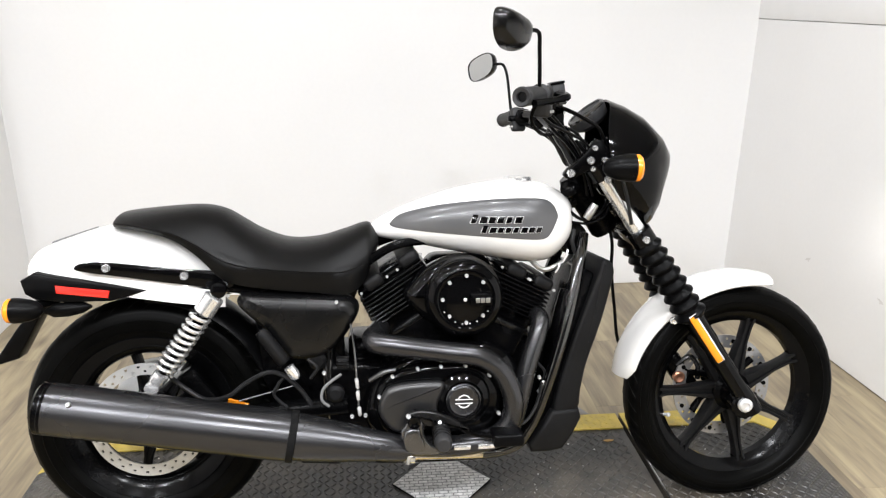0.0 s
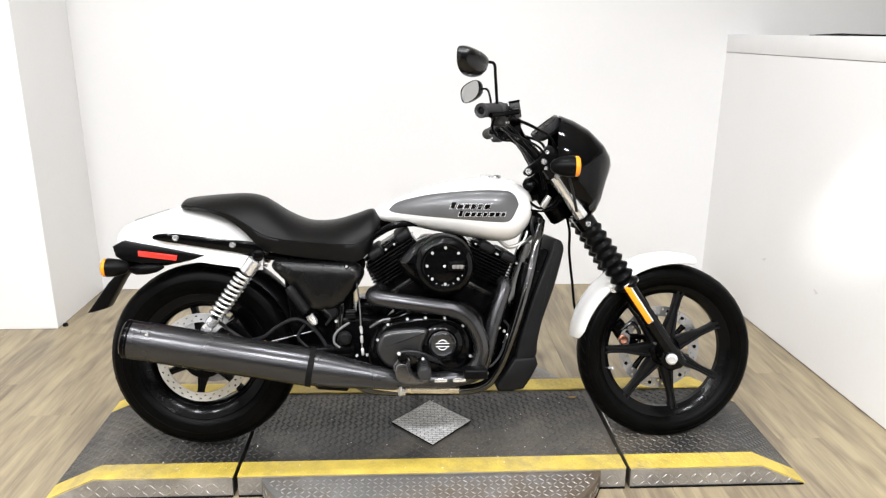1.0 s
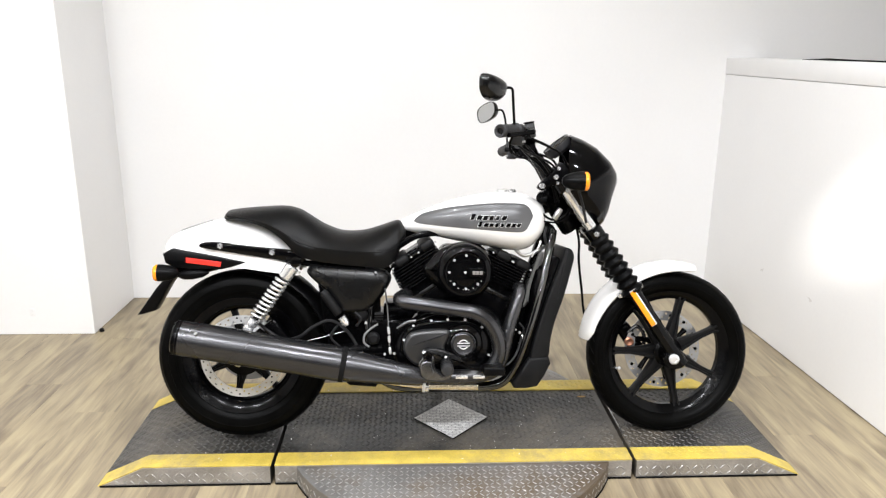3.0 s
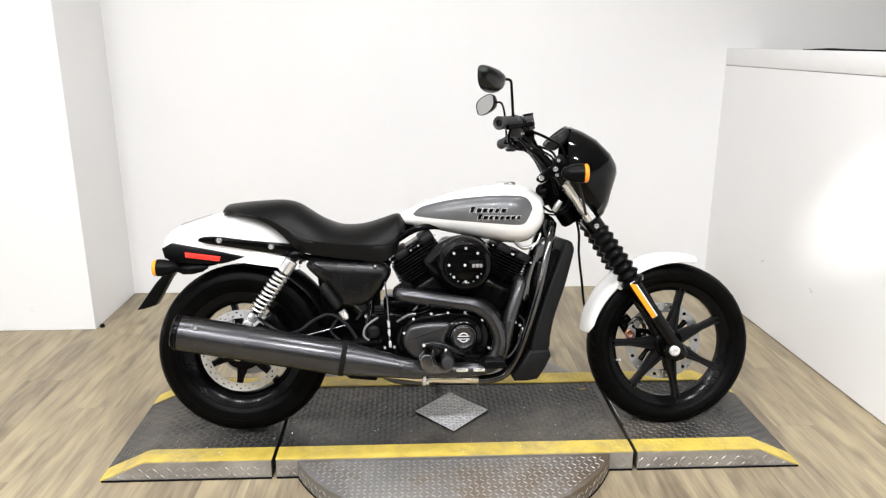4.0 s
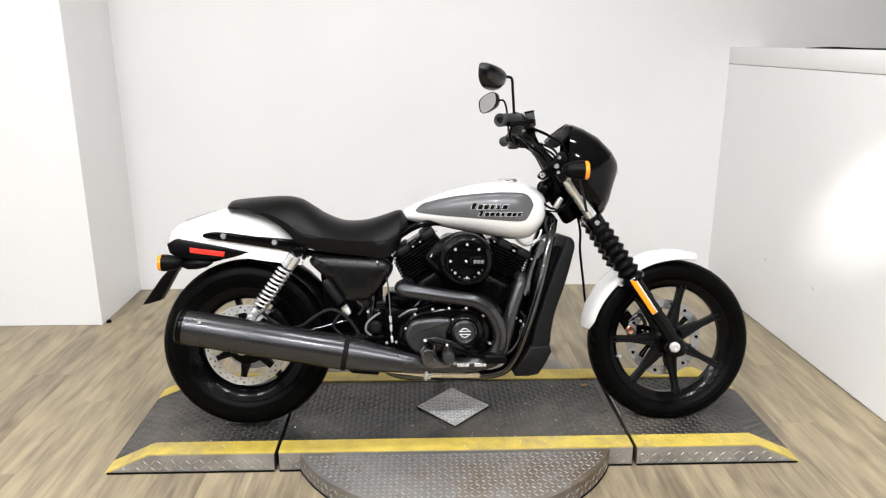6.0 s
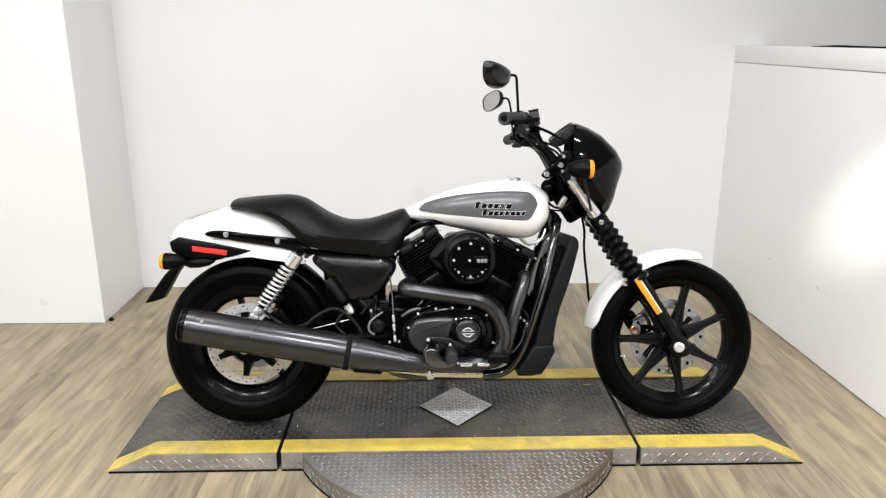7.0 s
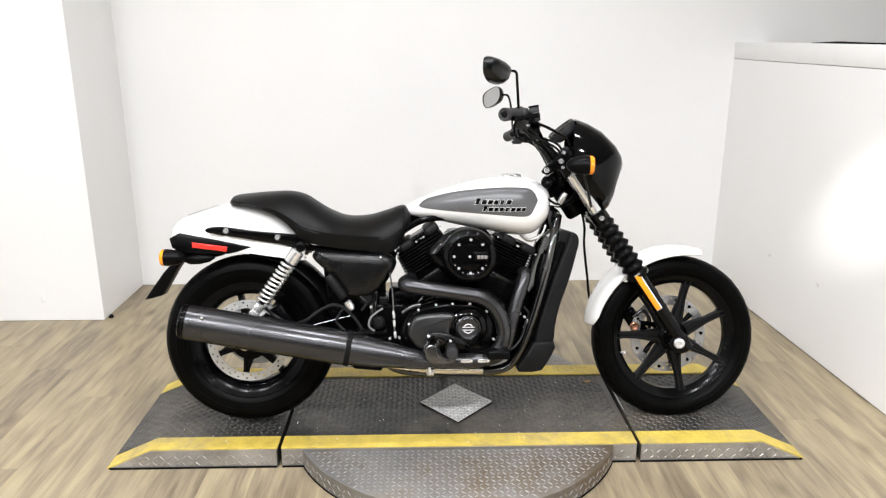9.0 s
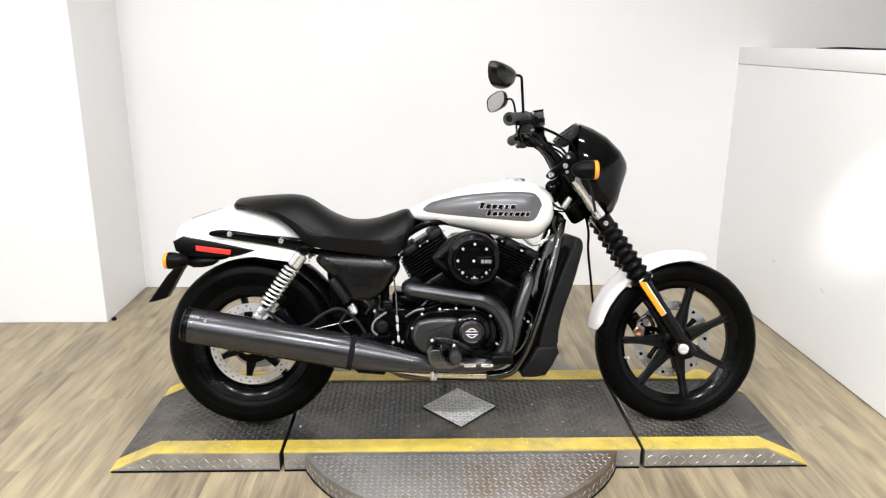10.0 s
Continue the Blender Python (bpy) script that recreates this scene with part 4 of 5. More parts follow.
# ---- swing arm, frame ----
for side in (-1, 1):
    sa = mp("swing_arm", tube([(-0.25, side * 0.1, 0.315), (-0.4, side * 0.105, 0.305), (-0.66, side * 0.11, 0.285), (-0.745, side * 0.11, 0.278)], [0.03, 0.024, 0.022, 0.018], 12, 5), SATIN)
    mp("axle_end", lathe([(0.016, 0), (0.016, 0.016), (0.011, 0.02), (0, 0.02)], (RW.x, side * 0.125, RW.z), (0, side, 0), 12), STEEL, sa)
    mp("down_tube", tube([(0.318, side * 0.06, 0.7), (0.3, side * 0.095, 0.632), (0.266, side * 0.12, 0.501), (0.222, side * 0.125, 0.35), (0.18, side * 0.125, 0.245), (0.12, side * 0.125, 0.193), (-0.058, side * 0.125, 0.187), (-0.22, side * 0.12, 0.2), (-0.28, side * 0.11, 0.28), (-0.29, side * 0.1, 0.45), (-0.255, side * 0.09, 0.6)], 0.0155, 16, 8), TUBEM, None, "gloss black frame tube")
    mp("seat_rail", tube([(-0.04, side * 0.06, 0.692), (-0.13, side * 0.08, 0.684), (-0.2, side * 0.09, 0.646), (-0.25, side * 0.095, 0.605), (-0.4, side * 0.1, 0.585), (-0.53, side * 0.103, 0.6), (-0.6, side * 0.1, 0.615)], 0.0105, 10, 5), SATIN)
mp("backbone", tube([(0.36, 0, 0.8), (0.2, 0, 0.75), (-0.1, 0, 0.715), (-0.25, 0, 0.66)], 0.024, 14, 5), SATIN)
mp("head_stock", lathe([(0.03, 0), (0.036, 0.01), (0.034, 0.16), (0.03, 0.17)], (0.4, 0, 0.7), FD, 24), SATIN)
mp("inner_fender", arch(RW, 0.315, 18, 88, 0.085, 0.03, 0.005), PLASTIC)
mp("belt_pulley", lathe([(0.03, -0.012), (0.108, -0.012), (0.112, 0), (0.108, 0.012), (0.03, 0.012)], (RW.x, 0.07, RW.z), (0, 1, 0), 40), PULLEY, None, "polished belt pulley")
rcal = mp("rear_caliper", along((RW.x + 0.115, -0.062, RW.z + 0.075), (0.55, 0, -0.83), 0.1, 0.055, 0.062, 0, 0.012), SATIN, None, "black rear brake caliper")
mp("caliper_bracket", along((RW.x + 0.06, -0.088, RW.z + 0.035), (0.86, 0, 0.5), 0.12, 0.035, 0.012, 0, 0.004), SATIN, rcal)
mp("wheel_spacer", lathe([(0.06, 0), (0.068, 0.006), (0.066, 0.02), (0.04, 0.026), (0.02, 0.026)], (RW.x, -0.03, RW.z), (0, -1, 0), 32), SATIN, rcal)
mp("side_stand", tube([(-0.06, 0.11, 0.2), (-0.05, 0.24, 0.13), (-0.03, 0.37, 0.076)], [0.013, 0.011, 0.011], 10, 4), SATIN, None, "black side stand holding the motorcycle up")

# ---- side covers ----
def pillow(outline, y0, y1, side):
    """A cover bulging smoothly out of its rim towards the middle."""
    cx, cz = (sum(p[k] for p in outline) / len(outline) for k in (0, 1))
    rings = [[(x, side * y0, z) for x, z in outline]]
    for k, f in ((1.0, 0.2), (0.988, 0.42), (0.965, 0.62), (0.93, 0.79), (0.88, 0.9), (0.79, 0.965), (0.5, 1.0)):
        rings.append([(cx + (x - cx) * k, side * (y0 + (y1 - y0) * f), cz + (z - cz) * k) for x, z in outline])
    return add_rings(bmesh.new(), rings)


SC_OUT = curve2([(-0.487, 0.562), (-0.482, 0.583), (-0.469, 0.591), (-0.366, 0.585), (-0.262, 0.577), (-0.232, 0.568), (-0.219, 0.548), (-0.232, 0.515), (-0.263, 0.47), (-0.298, 0.443), (-0.325, 0.435), (-0.36, 0.434), (-0.381, 0.441), (-0.405, 0.47), (-0.436, 0.512)], 4, True)
for side in (-1, 1):
    cov = mp("side_cover", pillow(SC_OUT, 0.1, 0.158, side), COVERM, None, "satin black side cover", 60)
    mp("under_panel", plate([(-0.47, 0.6), (-0.245, 0.6), (-0.245, 0.53), (-0.26, 0.5), (-0.3, 0.4), (-0.4, 0.42), (-0.46, 0.55)], side * 0.085, side * 0.105, 0.004), SATIN, cov)
    mp("lower_panel", plate([(-0.46, 0.55), (-0.3, 0.47), (-0.24, 0.4), (-0.24, 0.25), (-0.4, 0.26), (-0.44, 0.38)], side * 0.07, side * 0.09, 0.006), SATIN, cov)

# ---- engine ----
eng = mp("engine", plate(curve2([(-0.12, 0.44), (-0.19, 0.38), (-0.21, 0.29), (-0.14, 0.22), (0.03, 0.2), (0.13, 0.235), (0.165, 0.32), (0.12, 0.44), (0.0, 0.47)], 4, True), -0.165, 0.15, 0.02, 3), BLACK, None, "gloss black V-twin engine with finned cylinders")
CR = Vector((0.015, 0, 0.33))
for lean_, f0, lo_, hi_ in ((-33, 0.246, -0.078, 0.108), (25, 0.229, -0.058, 0.104)):
    ax = Vector((math.sin(radians(lean_)), 0, math.cos(radians(lean_))))
    ac = Vector((ax.z, 0, -ax.x))
    m = Matrix((ac, Vector((0, 1, 0)), ax)).transposed().to_4x4()
    m.translation = CR
    mid_ = (lo_ + hi_) / 2
    mp("cylinder", add_box(bmesh.new(), (lo_ + 0.014, -0.09, 0.1), (hi_ - 0.014, 0.09, f0 + 0.08), 0.01, 2, m), SATIN, eng)
    for k in range(8):
        s = f0 + k * 0.0098
        cut = 0.0012 * k
        mp("cooling_fin", add_box(bmesh.new(), (lo_ + cut, -0.112, s), (hi_ - cut, 0.112, s + 0.0045), 0.0018, 1, m), FINM, eng)
    top_ = f0 + 0.079
    hd = mp("cylinder_head", add_box(bmesh.new(), (lo_ + 0.012, -0.104, top_), (hi_ - 0.012, 0.104, top_ + 0.012), 0.006, 3, m), BLACK, eng)
    for c0 in (lo_ + 0.032, hi_ - 0.058):
        mp("rocker_cover", add_box(bmesh.new(), (c0, -0.108, top_ - 0.004), (c0 + 0.05, 0.1, top_ + 0.026), 0.011, 3, m), GRIPM, hd)
    mp("rocker_bridge", add_box(bmesh.new(), (lo_ + 0.04, -0.09, top_ + 0.01), (hi_ - 0.04, 0.09, top_ + 0.02), 0.006, 2, m), SATIN, hd)
    for px_ in (lo_ + 0.02, lo_ + 0.09, hi_ - 0.068, hi_ - 0.004):
        bm = bmesh.new()
        bolt_bm(bm, m @ Vector((px_, -0.102, top_ + 0.006)), (0, -1, 0), 0.0034, 0.007)
        mp("bolt", bm, FIXING, eng)
    mp("cylinder_base", add_box(bmesh.new(), (mid_ - 0.06, -0.112, 0.13), (mid_ + 0.056, 0.112, f0 - 0.022), 0.008, 2, m), SATIN, eng)
    mp("base_flange", add_box(bmesh.new(), (mid_ - 0.066, -0.116, f0 - 0.04), (mid_ + 0.062, 0.116, f0 - 0.026), 0.004, 2, m), COVERM, eng)

# right-hand covers
cc = mp("clutch_cover", plate(curve2([(-0.19, 0.33), (-0.178, 0.385), (-0.14, 0.415), (-0.05, 0.43), (0.04, 0.425), (0.088, 0.385), (0.098, 0.335), (0.07, 0.27), (0.0, 0.245), (-0.1, 0.248), (-0.165, 0.275)], 4, True), -0.192, -0.15, 0.014, 3), BLACK, None, "gloss black clutch cover with chrome bolts")
mp("raised_panel", plate(curve2([(-0.182, 0.33), (-0.17, 0.376), (-0.145, 0.391), (-0.09, 0.397), (-0.036, 0.392), (-0.05, 0.345), (-0.055, 0.3), (-0.1, 0.28), (-0.15, 0.285)], 4, True), -0.218, -0.19, 0.014, 4), PANELM, cc)
mp("clutch_ring", lathe([(0.064, 0), (0.06, 0.014), (0.05, 0.02), (0.045, 0.022), (0.041, 0.018), (0.038, 0.016), (0, 0.016)], (0.007, -0.19, 0.349), (0, -1, 0), 48), BLACK, cc)
hub_cap = mp("timing_cap", lathe([(0.036, 0), (0.035, 0.007), (0.032, 0.01), (0.028, 0.0085), (0.0, 0.0085)], (0.007, -0.206, 0.349), (0, -1, 0), 40), EXHAUST, cc, "grey round cap with a pale emblem")
bm = bmesh.new()
for sgn in (-1, 1):
    add_tube(bm, [(-0.016 + 0.007, -0.2155, 0.349 + sgn * 0.0095), (0.007 - 0.01, -0.2155, 0.349 + sgn * 0.016), (0.007, -0.2155, 0.349 + sgn * 0.0195), (0.007 + 0.01, -0.2155, 0.349 + sgn * 0.016), (0.007 + 0.016, -0.2155, 0.349 + sgn * 0.0095)], 0.0018, 6, 1)
    add_tube(bm, [(0.007 - 0.024, -0.2155, 0.349 + sgn * 0.006), (0.007 + 0.024, -0.2155, 0.349 + sgn * 0.006)], 0.0015, 6, 1)
bmesh.ops.transform(bm, matrix=Matrix.Translation((0.007, -0.2155, 0.349)) @ Matrix.Diagonal((0.8, 1, 0.75, 1)) @ Matrix.Translation((-0.007, 0.2155, -0.349)), verts=bm.verts)
mp("cap_ring", lathe([(0.0365, 0), (0.0395, 0.002), (0.0395, 0.005), (0.0365, 0.007)], (0.007, -0.206, 0.349), (0, -1, 0), 48, loop=True), EXHAUST, cc)
mp("emblem", bm, TRIM, hub_cap, "pale abstract emblem")
for x, z in ((-0.094, 0.421), (-0.042, 0.424), (0.013, 0.424), (0.068, 0.4), (-0.15, 0.405), (-0.18, 0.36), (0.09, 0.31), (0.045, 0.262), (-0.03, 0.252)):
    bm = bmesh.new()
    bolt_bm(bm, (x, -0.19, z), (0, -1, 0.15), 0.0044, 0.012)
    mp("cover_bolt", bm, FIXING, cc)

# air cleaner
ac_ = mp("air_cleaner", plate(curve2([(0.09, 0.625), (0.06, 0.653), (0.018, 0.665), (-0.028, 0.659), (-0.074, 0.637), (-0.104, 0.606), (-0.121, 0.582), (-0.104, 0.55), (-0.055, 0.51), (0.005, 0.484), (0.062, 0.497), (0.095, 0.535), (0.106, 0.578)], 5, True), -0.172, -0.09, 0.026, 5), BLACK, None, "round gloss black air cleaner with a teardrop shell")
mp("cover_disc", lathe([(0.091, -0.03), (0.0912, -0.012), (0.089, 0.002), (0.084, 0.012), (0.077, 0.019), (0.07, 0.0225), (0.0655, 0.0225), (0.0635, 0.0195), (0.0625, 0.0165), (0.058, 0.0155), (0.04, 0.0175), (0.02, 0.0195), (0, 0.02)], (0.013, -0.172, 0.574), (0, -1, 0), 64), BLACK, ac_)
for k in range(8):
    a = radians(45 * k)
    bm = bmesh.new()
    bolt_bm(bm, (0.015 + 0.053 * math.cos(a), -0.188, 0.575 + 0.053 * math.sin(a)), (0, -1, 0), 0.0046, 0.006)
    mp("bolt", bm, FIXING, ac_)
for k in range(8):
    a = radians(-150 + 120 * k / 7)
    bm = bmesh.new()
    add_lathe(bm, [(0.0017, 0), (0.0017, 0.003), (0, 0.004)], (0.015 + 0.0565 * math.cos(a), -0.187, 0.575 + 0.0565 * math.sin(a)), (0, -1, 0), 8)
    mp("stud", bm, FIXING, ac_)
mp("centre_bolt", lathe([(0.0042, 0), (0.004, 0.003), (0.002, 0.004), (0, 0.0015)], (0.012, -0.193, 0.575), (0, -1, 0), 16), FIXING, ac_)
pl = mp("name_plate", box((0.022, -0.2035, 0.562), (0.07, -0.19, 0.59), 0.003), SATIN, ac_, "small dark plate with pale bars")
for k in range(3):
    mp("plate_bar", box((0.034 + 0.0112 * k, -0.2045, 0.569), (0.0435 + 0.0112 * k, -0.203, 0.58), 0.0007, 1), STEEL, pl)

# exhaust
mp("exhaust_pipe", tube([(-0.165, -0.06, 0.488), (-0.18, -0.12, 0.489), (-0.192, -0.165, 0.487), (-0.184, -0.192, 0.483), (-0.137, -0.2, 0.476), (-0.029, -0.205, 0.46), (0.043, -0.205, 0.447), (0.092, -0.205, 0.412), (0.121, -0.205, 0.346), (0.109, -0.205, 0.284), (0.06, -0.205, 0.252), (-0.027, -0.21, 0.244), (-0.14, -0.218, 0.257)], 0.0235, 20, 8), EXHAUST, None, "graphite-coated exhaust pipe")
mp("front_exhaust_pipe", tube([(0.2, -0.1, 0.515), (0.195, -0.145, 0.5), (0.16, -0.165, 0.395), (0.135, -0.17, 0.29), (0.1, -0.185, 0.25), (0.02, -0.2, 0.24)], 0.021, 18, 8), EXHAUST, None, "graphite-coated exhaust pipe")
MA = Vector((0.985, 0, -0.1725)).normalized()
M0 = Vector((-0.878, -0.22, 0.379))
mu = mp("muffler", lathe([(0.05, 0.012), (0.0545, 0.014), (0.0545, 0.5), (0.053, 0.512), (0.0, 0.512)], M0, MA, 48), EXHAUST, None, "long graphite-coated slip-on muffler")
mp("end_cap", lathe([(0.02, 0.06), (0.034, 0.03), (0.036, 0.0), (0.046, -0.002), (0.0535, 0.004), (0.055, 0.02), (0.053, 0.024)], M0, MA, 48), SATIN, mu, "dark muffler end cap")
mp("clamp", lathe([(0.05, 0.508), (0.0555, 0.51), (0.0555, 0.524), (0.05, 0.526)], M0, MA, 48), SEAM, mu)
mp("mid_pipe", lathe([(0.04, 0.52), (0.051, 0.523), (0.0505, 0.54), (0.045, 0.6), (0.034, 0.7), (0.028, 0.76), (0.024, 0.77)], M0, MA, 40), EXHAUST, mu)
bm = bmesh.new()
bolt_bm(bm, M0 + MA * 0.076 + Vector((0.0, -0.045, 0.03)), (0, -0.82, 0.57), 0.006, 0.006)
mp("rivet", bm, STEEL, mu)
mbr = mp("muffler_bracket", plate([(-0.44, 0.247), (-0.37, 0.238), (-0.35, 0.219), (-0.268, 0.212), (-0.256, 0.228), (-0.3, 0.25), (-0.36, 0.262)], -0.205, -0.18, 0.005), SATIN, mu)
for x, z in ((-0.325, 0.241), (-0.307, 0.237)):
    bm = bmesh.new()
    bolt_bm(bm, (x, -0.204, z), (0, -1, 0), 0.007, 0.01)
    mp("bolt", bm, FIXING, mbr)

# foot controls
HP = curve2([(-0.131, 0.278), (-0.136, 0.298), (-0.127, 0.312), (-0.117, 0.326), (-0.1, 0.329), (-0.087, 0.314), (-0.085, 0.291), (-0.073, 0.27), (-0.052, 0.262), (-0.03, 0.268), (-0.033, 0.254), (-0.054, 0.245), (-0.098, 0.245), (-0.124, 0.255)], 4, True)
hp = mp("heel_plate", plate(HP, -0.252, -0.238, 0.005, 4), HEELM, None, "dark polished metal heel guard")
mp("heel_bulge", pillow([(-0.128, 0.262), (-0.132, 0.285), (-0.128, 0.302), (-0.112, 0.31), (-0.096, 0.306), (-0.09, 0.288), (-0.084, 0.268), (-0.09, 0.254), (-0.112, 0.251)], 0.25, 0.26, -1), HEELM, hp)
mp("eye", lathe([(0.0065, 0.004), (0.0075, 0.012), (0.0125, 0.013), (0.0145, 0.009), (0.0145, 0.0)], (-0.108, -0.25, 0.322), (0, -1, 0), 24), BLACK, hp)
bm = bmesh.new()
bolt_bm(bm, (-0.12, -0.246, 0.333), (0, -1, 0.2), 0.0055, 0.012)
mp("pivot_bolt", bm, FIXING, hp)
pg = mp("foot_peg", lathe([(0.013, 0), (0.0175, 0.006), (0.0185, 0.03), (0.0195, 0.068), (0.0185, 0.084), (0.014, 0.09), (0, 0.091)], (-0.047, -0.222, 0.298), (-0.04, -1, -0.1), 20), GRIPRUB, None, "black rubber foot peg")
for k in range(5):
    mp("rubber_ring", lathe([(0.018, 0), (0.0205, 0.002), (0.0205, 0.006), (0.018, 0.008)], (-0.0475 - 0.0005 * k, -0.232 - 0.013 * k, 0.297 - 0.0013 * k), (-0.04, -1, -0.1), 20), PLASTIC, pg)
bm = bmesh.new()
bolt_bm(bm, (-0.052, -0.25, 0.316), (0, -1, 0.6), 0.0045, 0.008)
mp("peg_bolt", bm, FIXING, pg)
pd = mp("brake_pedal", tube([(-0.108, -0.235, 0.334), (-0.06, -0.238, 0.328), (-0.02, -0.238, 0.312), (0.02, -0.236, 0.284), (0.07, -0.24, 0.276), (0.1, -0.245, 0.276)], [0.011, 0.01, 0.008, 0.007, 0.008, 0.008], 10, 6), SATIN, None, "black brake pedal")
mp("pedal_blade", plate(curve2([(-0.121, 0.337), (-0.099, 0.344), (-0.064, 0.34), (-0.029, 0.326), (-0.002, 0.309), (0.016, 0.293), (-0.012, 0.299), (-0.045, 0.304), (-0.08, 0.309), (-0.098, 0.325)], 4, True), -0.249, -0.234, 0.005, 3), COVERM, pd)
mp("pedal_pad", box((0.064, -0.275, 0.262), (0.132, -0.22, 0.29), 0.006, 3), PLASTIC, pd)
bpipe = mp("balance_pipe", tube([(-0.27, -0.138, 0.219), (-0.201, -0.14, 0.211), (-0.137, -0.142, 0.203), (-0.091, -0.142, 0.199), (-0.017, -0.142, 0.197), (0.063, -0.14, 0.194)], 0.0135, 14, 5), HEATPIPE, None, "bright heat-tinted balance pipe under the engine")
mp("clamp", lathe([(0.013, -0.012), (0.018, -0.011), (0.0185, 0.011), (0.013, 0.012)], (-0.108, -0.142, 0.196), (1, 0, -0.1), 16), CHROME, bpipe, "bright pipe clamp")
mp("clamp_bolt", tube([(-0.114, -0.157, 0.183), (-0.113, -0.16, 0.196), (-0.112, -0.158, 0.21)], 0.0045, 8, 3), FIXING, bpipe)
for x in (-0.018, 0.036):
    mp("heat_shield_clip", box((x, -0.237, 0.244), (x + 0.038, -0.224, 0.256), 0.003), CHROME)

# radiator
rad = mp("radiator", box((-0.045, -0.11, -0.19), (0.0, 0.11, 0.19), 0.008), SATIN, None, "tall black radiator in a plastic shroud")
rad.data.transform(pose(0.285, 0, 0.43, 0, 16, 0))
mp("shroud", plate(curve2([(0.353, 0.648), (0.37, 0.641), (0.378, 0.622), (0.375, 0.596), (0.35, 0.496), (0.319, 0.402), (0.305, 0.333), (0.3, 0.288), (0.265, 0.276), (0.238, 0.286), (0.272, 0.421), (0.305, 0.52), (0.338, 0.608), (0.345, 0.638)], 3, True), -0.128, 0.128, 0.009, 3), GRIPM, None, "matte black radiator shroud")
mp("shroud_skirt", plate([(0.3, 0.288), (0.307, 0.264), (0.285, 0.22), (0.263, 0.188), (0.228, 0.182), (0.186, 0.182), (0.178, 0.202), (0.206, 0.24), (0.233, 0.284)], -0.133, 0.133, 0.01, 3), GRIPM, None, "matte black lower radiator skirt")
tankc = mp("coolant_tank", tube([(0.252, -0.1, 0.452), (0.258, -0.102, 0.49), (0.268, -0.102, 0.53), (0.276, -0.1, 0.572)], [0.018, 0.023, 0.025, 0.02], 16, 4), BLACK, None, "gloss black coolant tank beside the frame")
mp("cap", lathe([(0.012, 0), (0.013, 0.01), (0.009, 0.014), (0, 0.014)], (0.277, -0.1, 0.574), (0.25, 0, 1), 14), SATIN, tankc)
# ---- cockpit ----
BAR = [(0.128, -0.38, 1.031), (0.185, -0.27, 1.035), (0.232, -0.16, 0.99), (0.26, -0.06, 0.955), (0.262, 0, 0.952), (0.26, 0.06, 0.957), (0.236, 0.16, 0.975), (0.2, 0.26, 0.974), (0.176, 0.36, 0.956)]
hb = fp("handlebar", tube(BAR, 0.0125, 14, 8), BLACK, None, "black swept-back handlebar")
for i0, i1, zz in ((0, 1, 1.033), (8, 7, 0.96)):
    a, b = Vector(BAR[i0]), Vector(BAR[i1])
    d = (b - a).normalized()
    prof = [(0.0, 0.004), (0.0095, 0.002), (0.0105, -0.008), (0.017, -0.01), (0.0195, -0.006), (0.0195, 0.0)]
    for k in range(9):
        prof += [(0.0185, 0.006 + k * 0.0105), (0.0175, 0.0115 + k * 0.0105)]
    prof += [(0.022, 0.1), (0.022, 0.105), (0.013, 0.107)]
    fp("grip", lathe(prof, a, d, 24), GRIPRUB, hb, "black rubber grip", 25)
    c = a + d * 0.118
    m = Matrix((d, Vector((0, 0, 1)).cross(d).normalized(), d.cross(Vector((0, 0, 1)).cross(d).normalized()))).transposed().to_4x4()
    m.translation = c
    sw = fp("switch_housing", add_box(bmesh.new(), (-0.014, -0.021, -0.046), (0.009, 0.019, 0.018), 0.008, 3, m), GRIPRUB, hb)
    fp("switch_button", add_box(bmesh.new(), (-0.012, -0.03, -0.02), (0.01, 0.03, -0.004), 0.003, 2, m), SATIN, sw)
    side = -1 if i0 == 0 else 1
    lever = [c + Vector((0.035, side * -0.02, 0.0)), c + Vector((0.045, side * 0.03, -0.004)), a + d * 0.05 + Vector((0.045, 0, -0.008)), a + Vector((0.022, 0, -0.012))]
    fp("lever", tube(lever, [0.009, 0.008, 0.0065, 0.0075], 8, 6), SATIN, hb)
    fp("perch", add_box(bmesh.new(), (0.022, -0.014, -0.014), (0.036, 0.018, 0.01), 0.005, 2, m), SATIN, hb)
    for q in (-0.008, 0.006):
        fp("housing_screw", add_lathe(bmesh.new(), [(0.0032, 0), (0.003, 0.003), (0, 0.0035)], m @ Vector((q, -0.02, -0.034)), m.to_3x3() @ Vector((0, -1, 0)), 8), FIXING, sw)
res = fp("brake_fluid_reservoir", add_box(bmesh.new(), (-0.0145, -0.02, -0.022), (0.0145, 0.02, 0.022), 0.004, 2, pose(0.227, -0.2, 1.034, 0, -10, 0)), GRIPRUB, hb, "black brake fluid reservoir")
fp("reservoir_cap", add_box(bmesh.new(), (-0.0155, -0.021, 0.0), (0.0155, 0.021, 0.006), 0.002, 2, pose(0.227, -0.2, 1.034, 0, -10, 0) @ pose(0, 0, 0.0215)), SATIN, res)
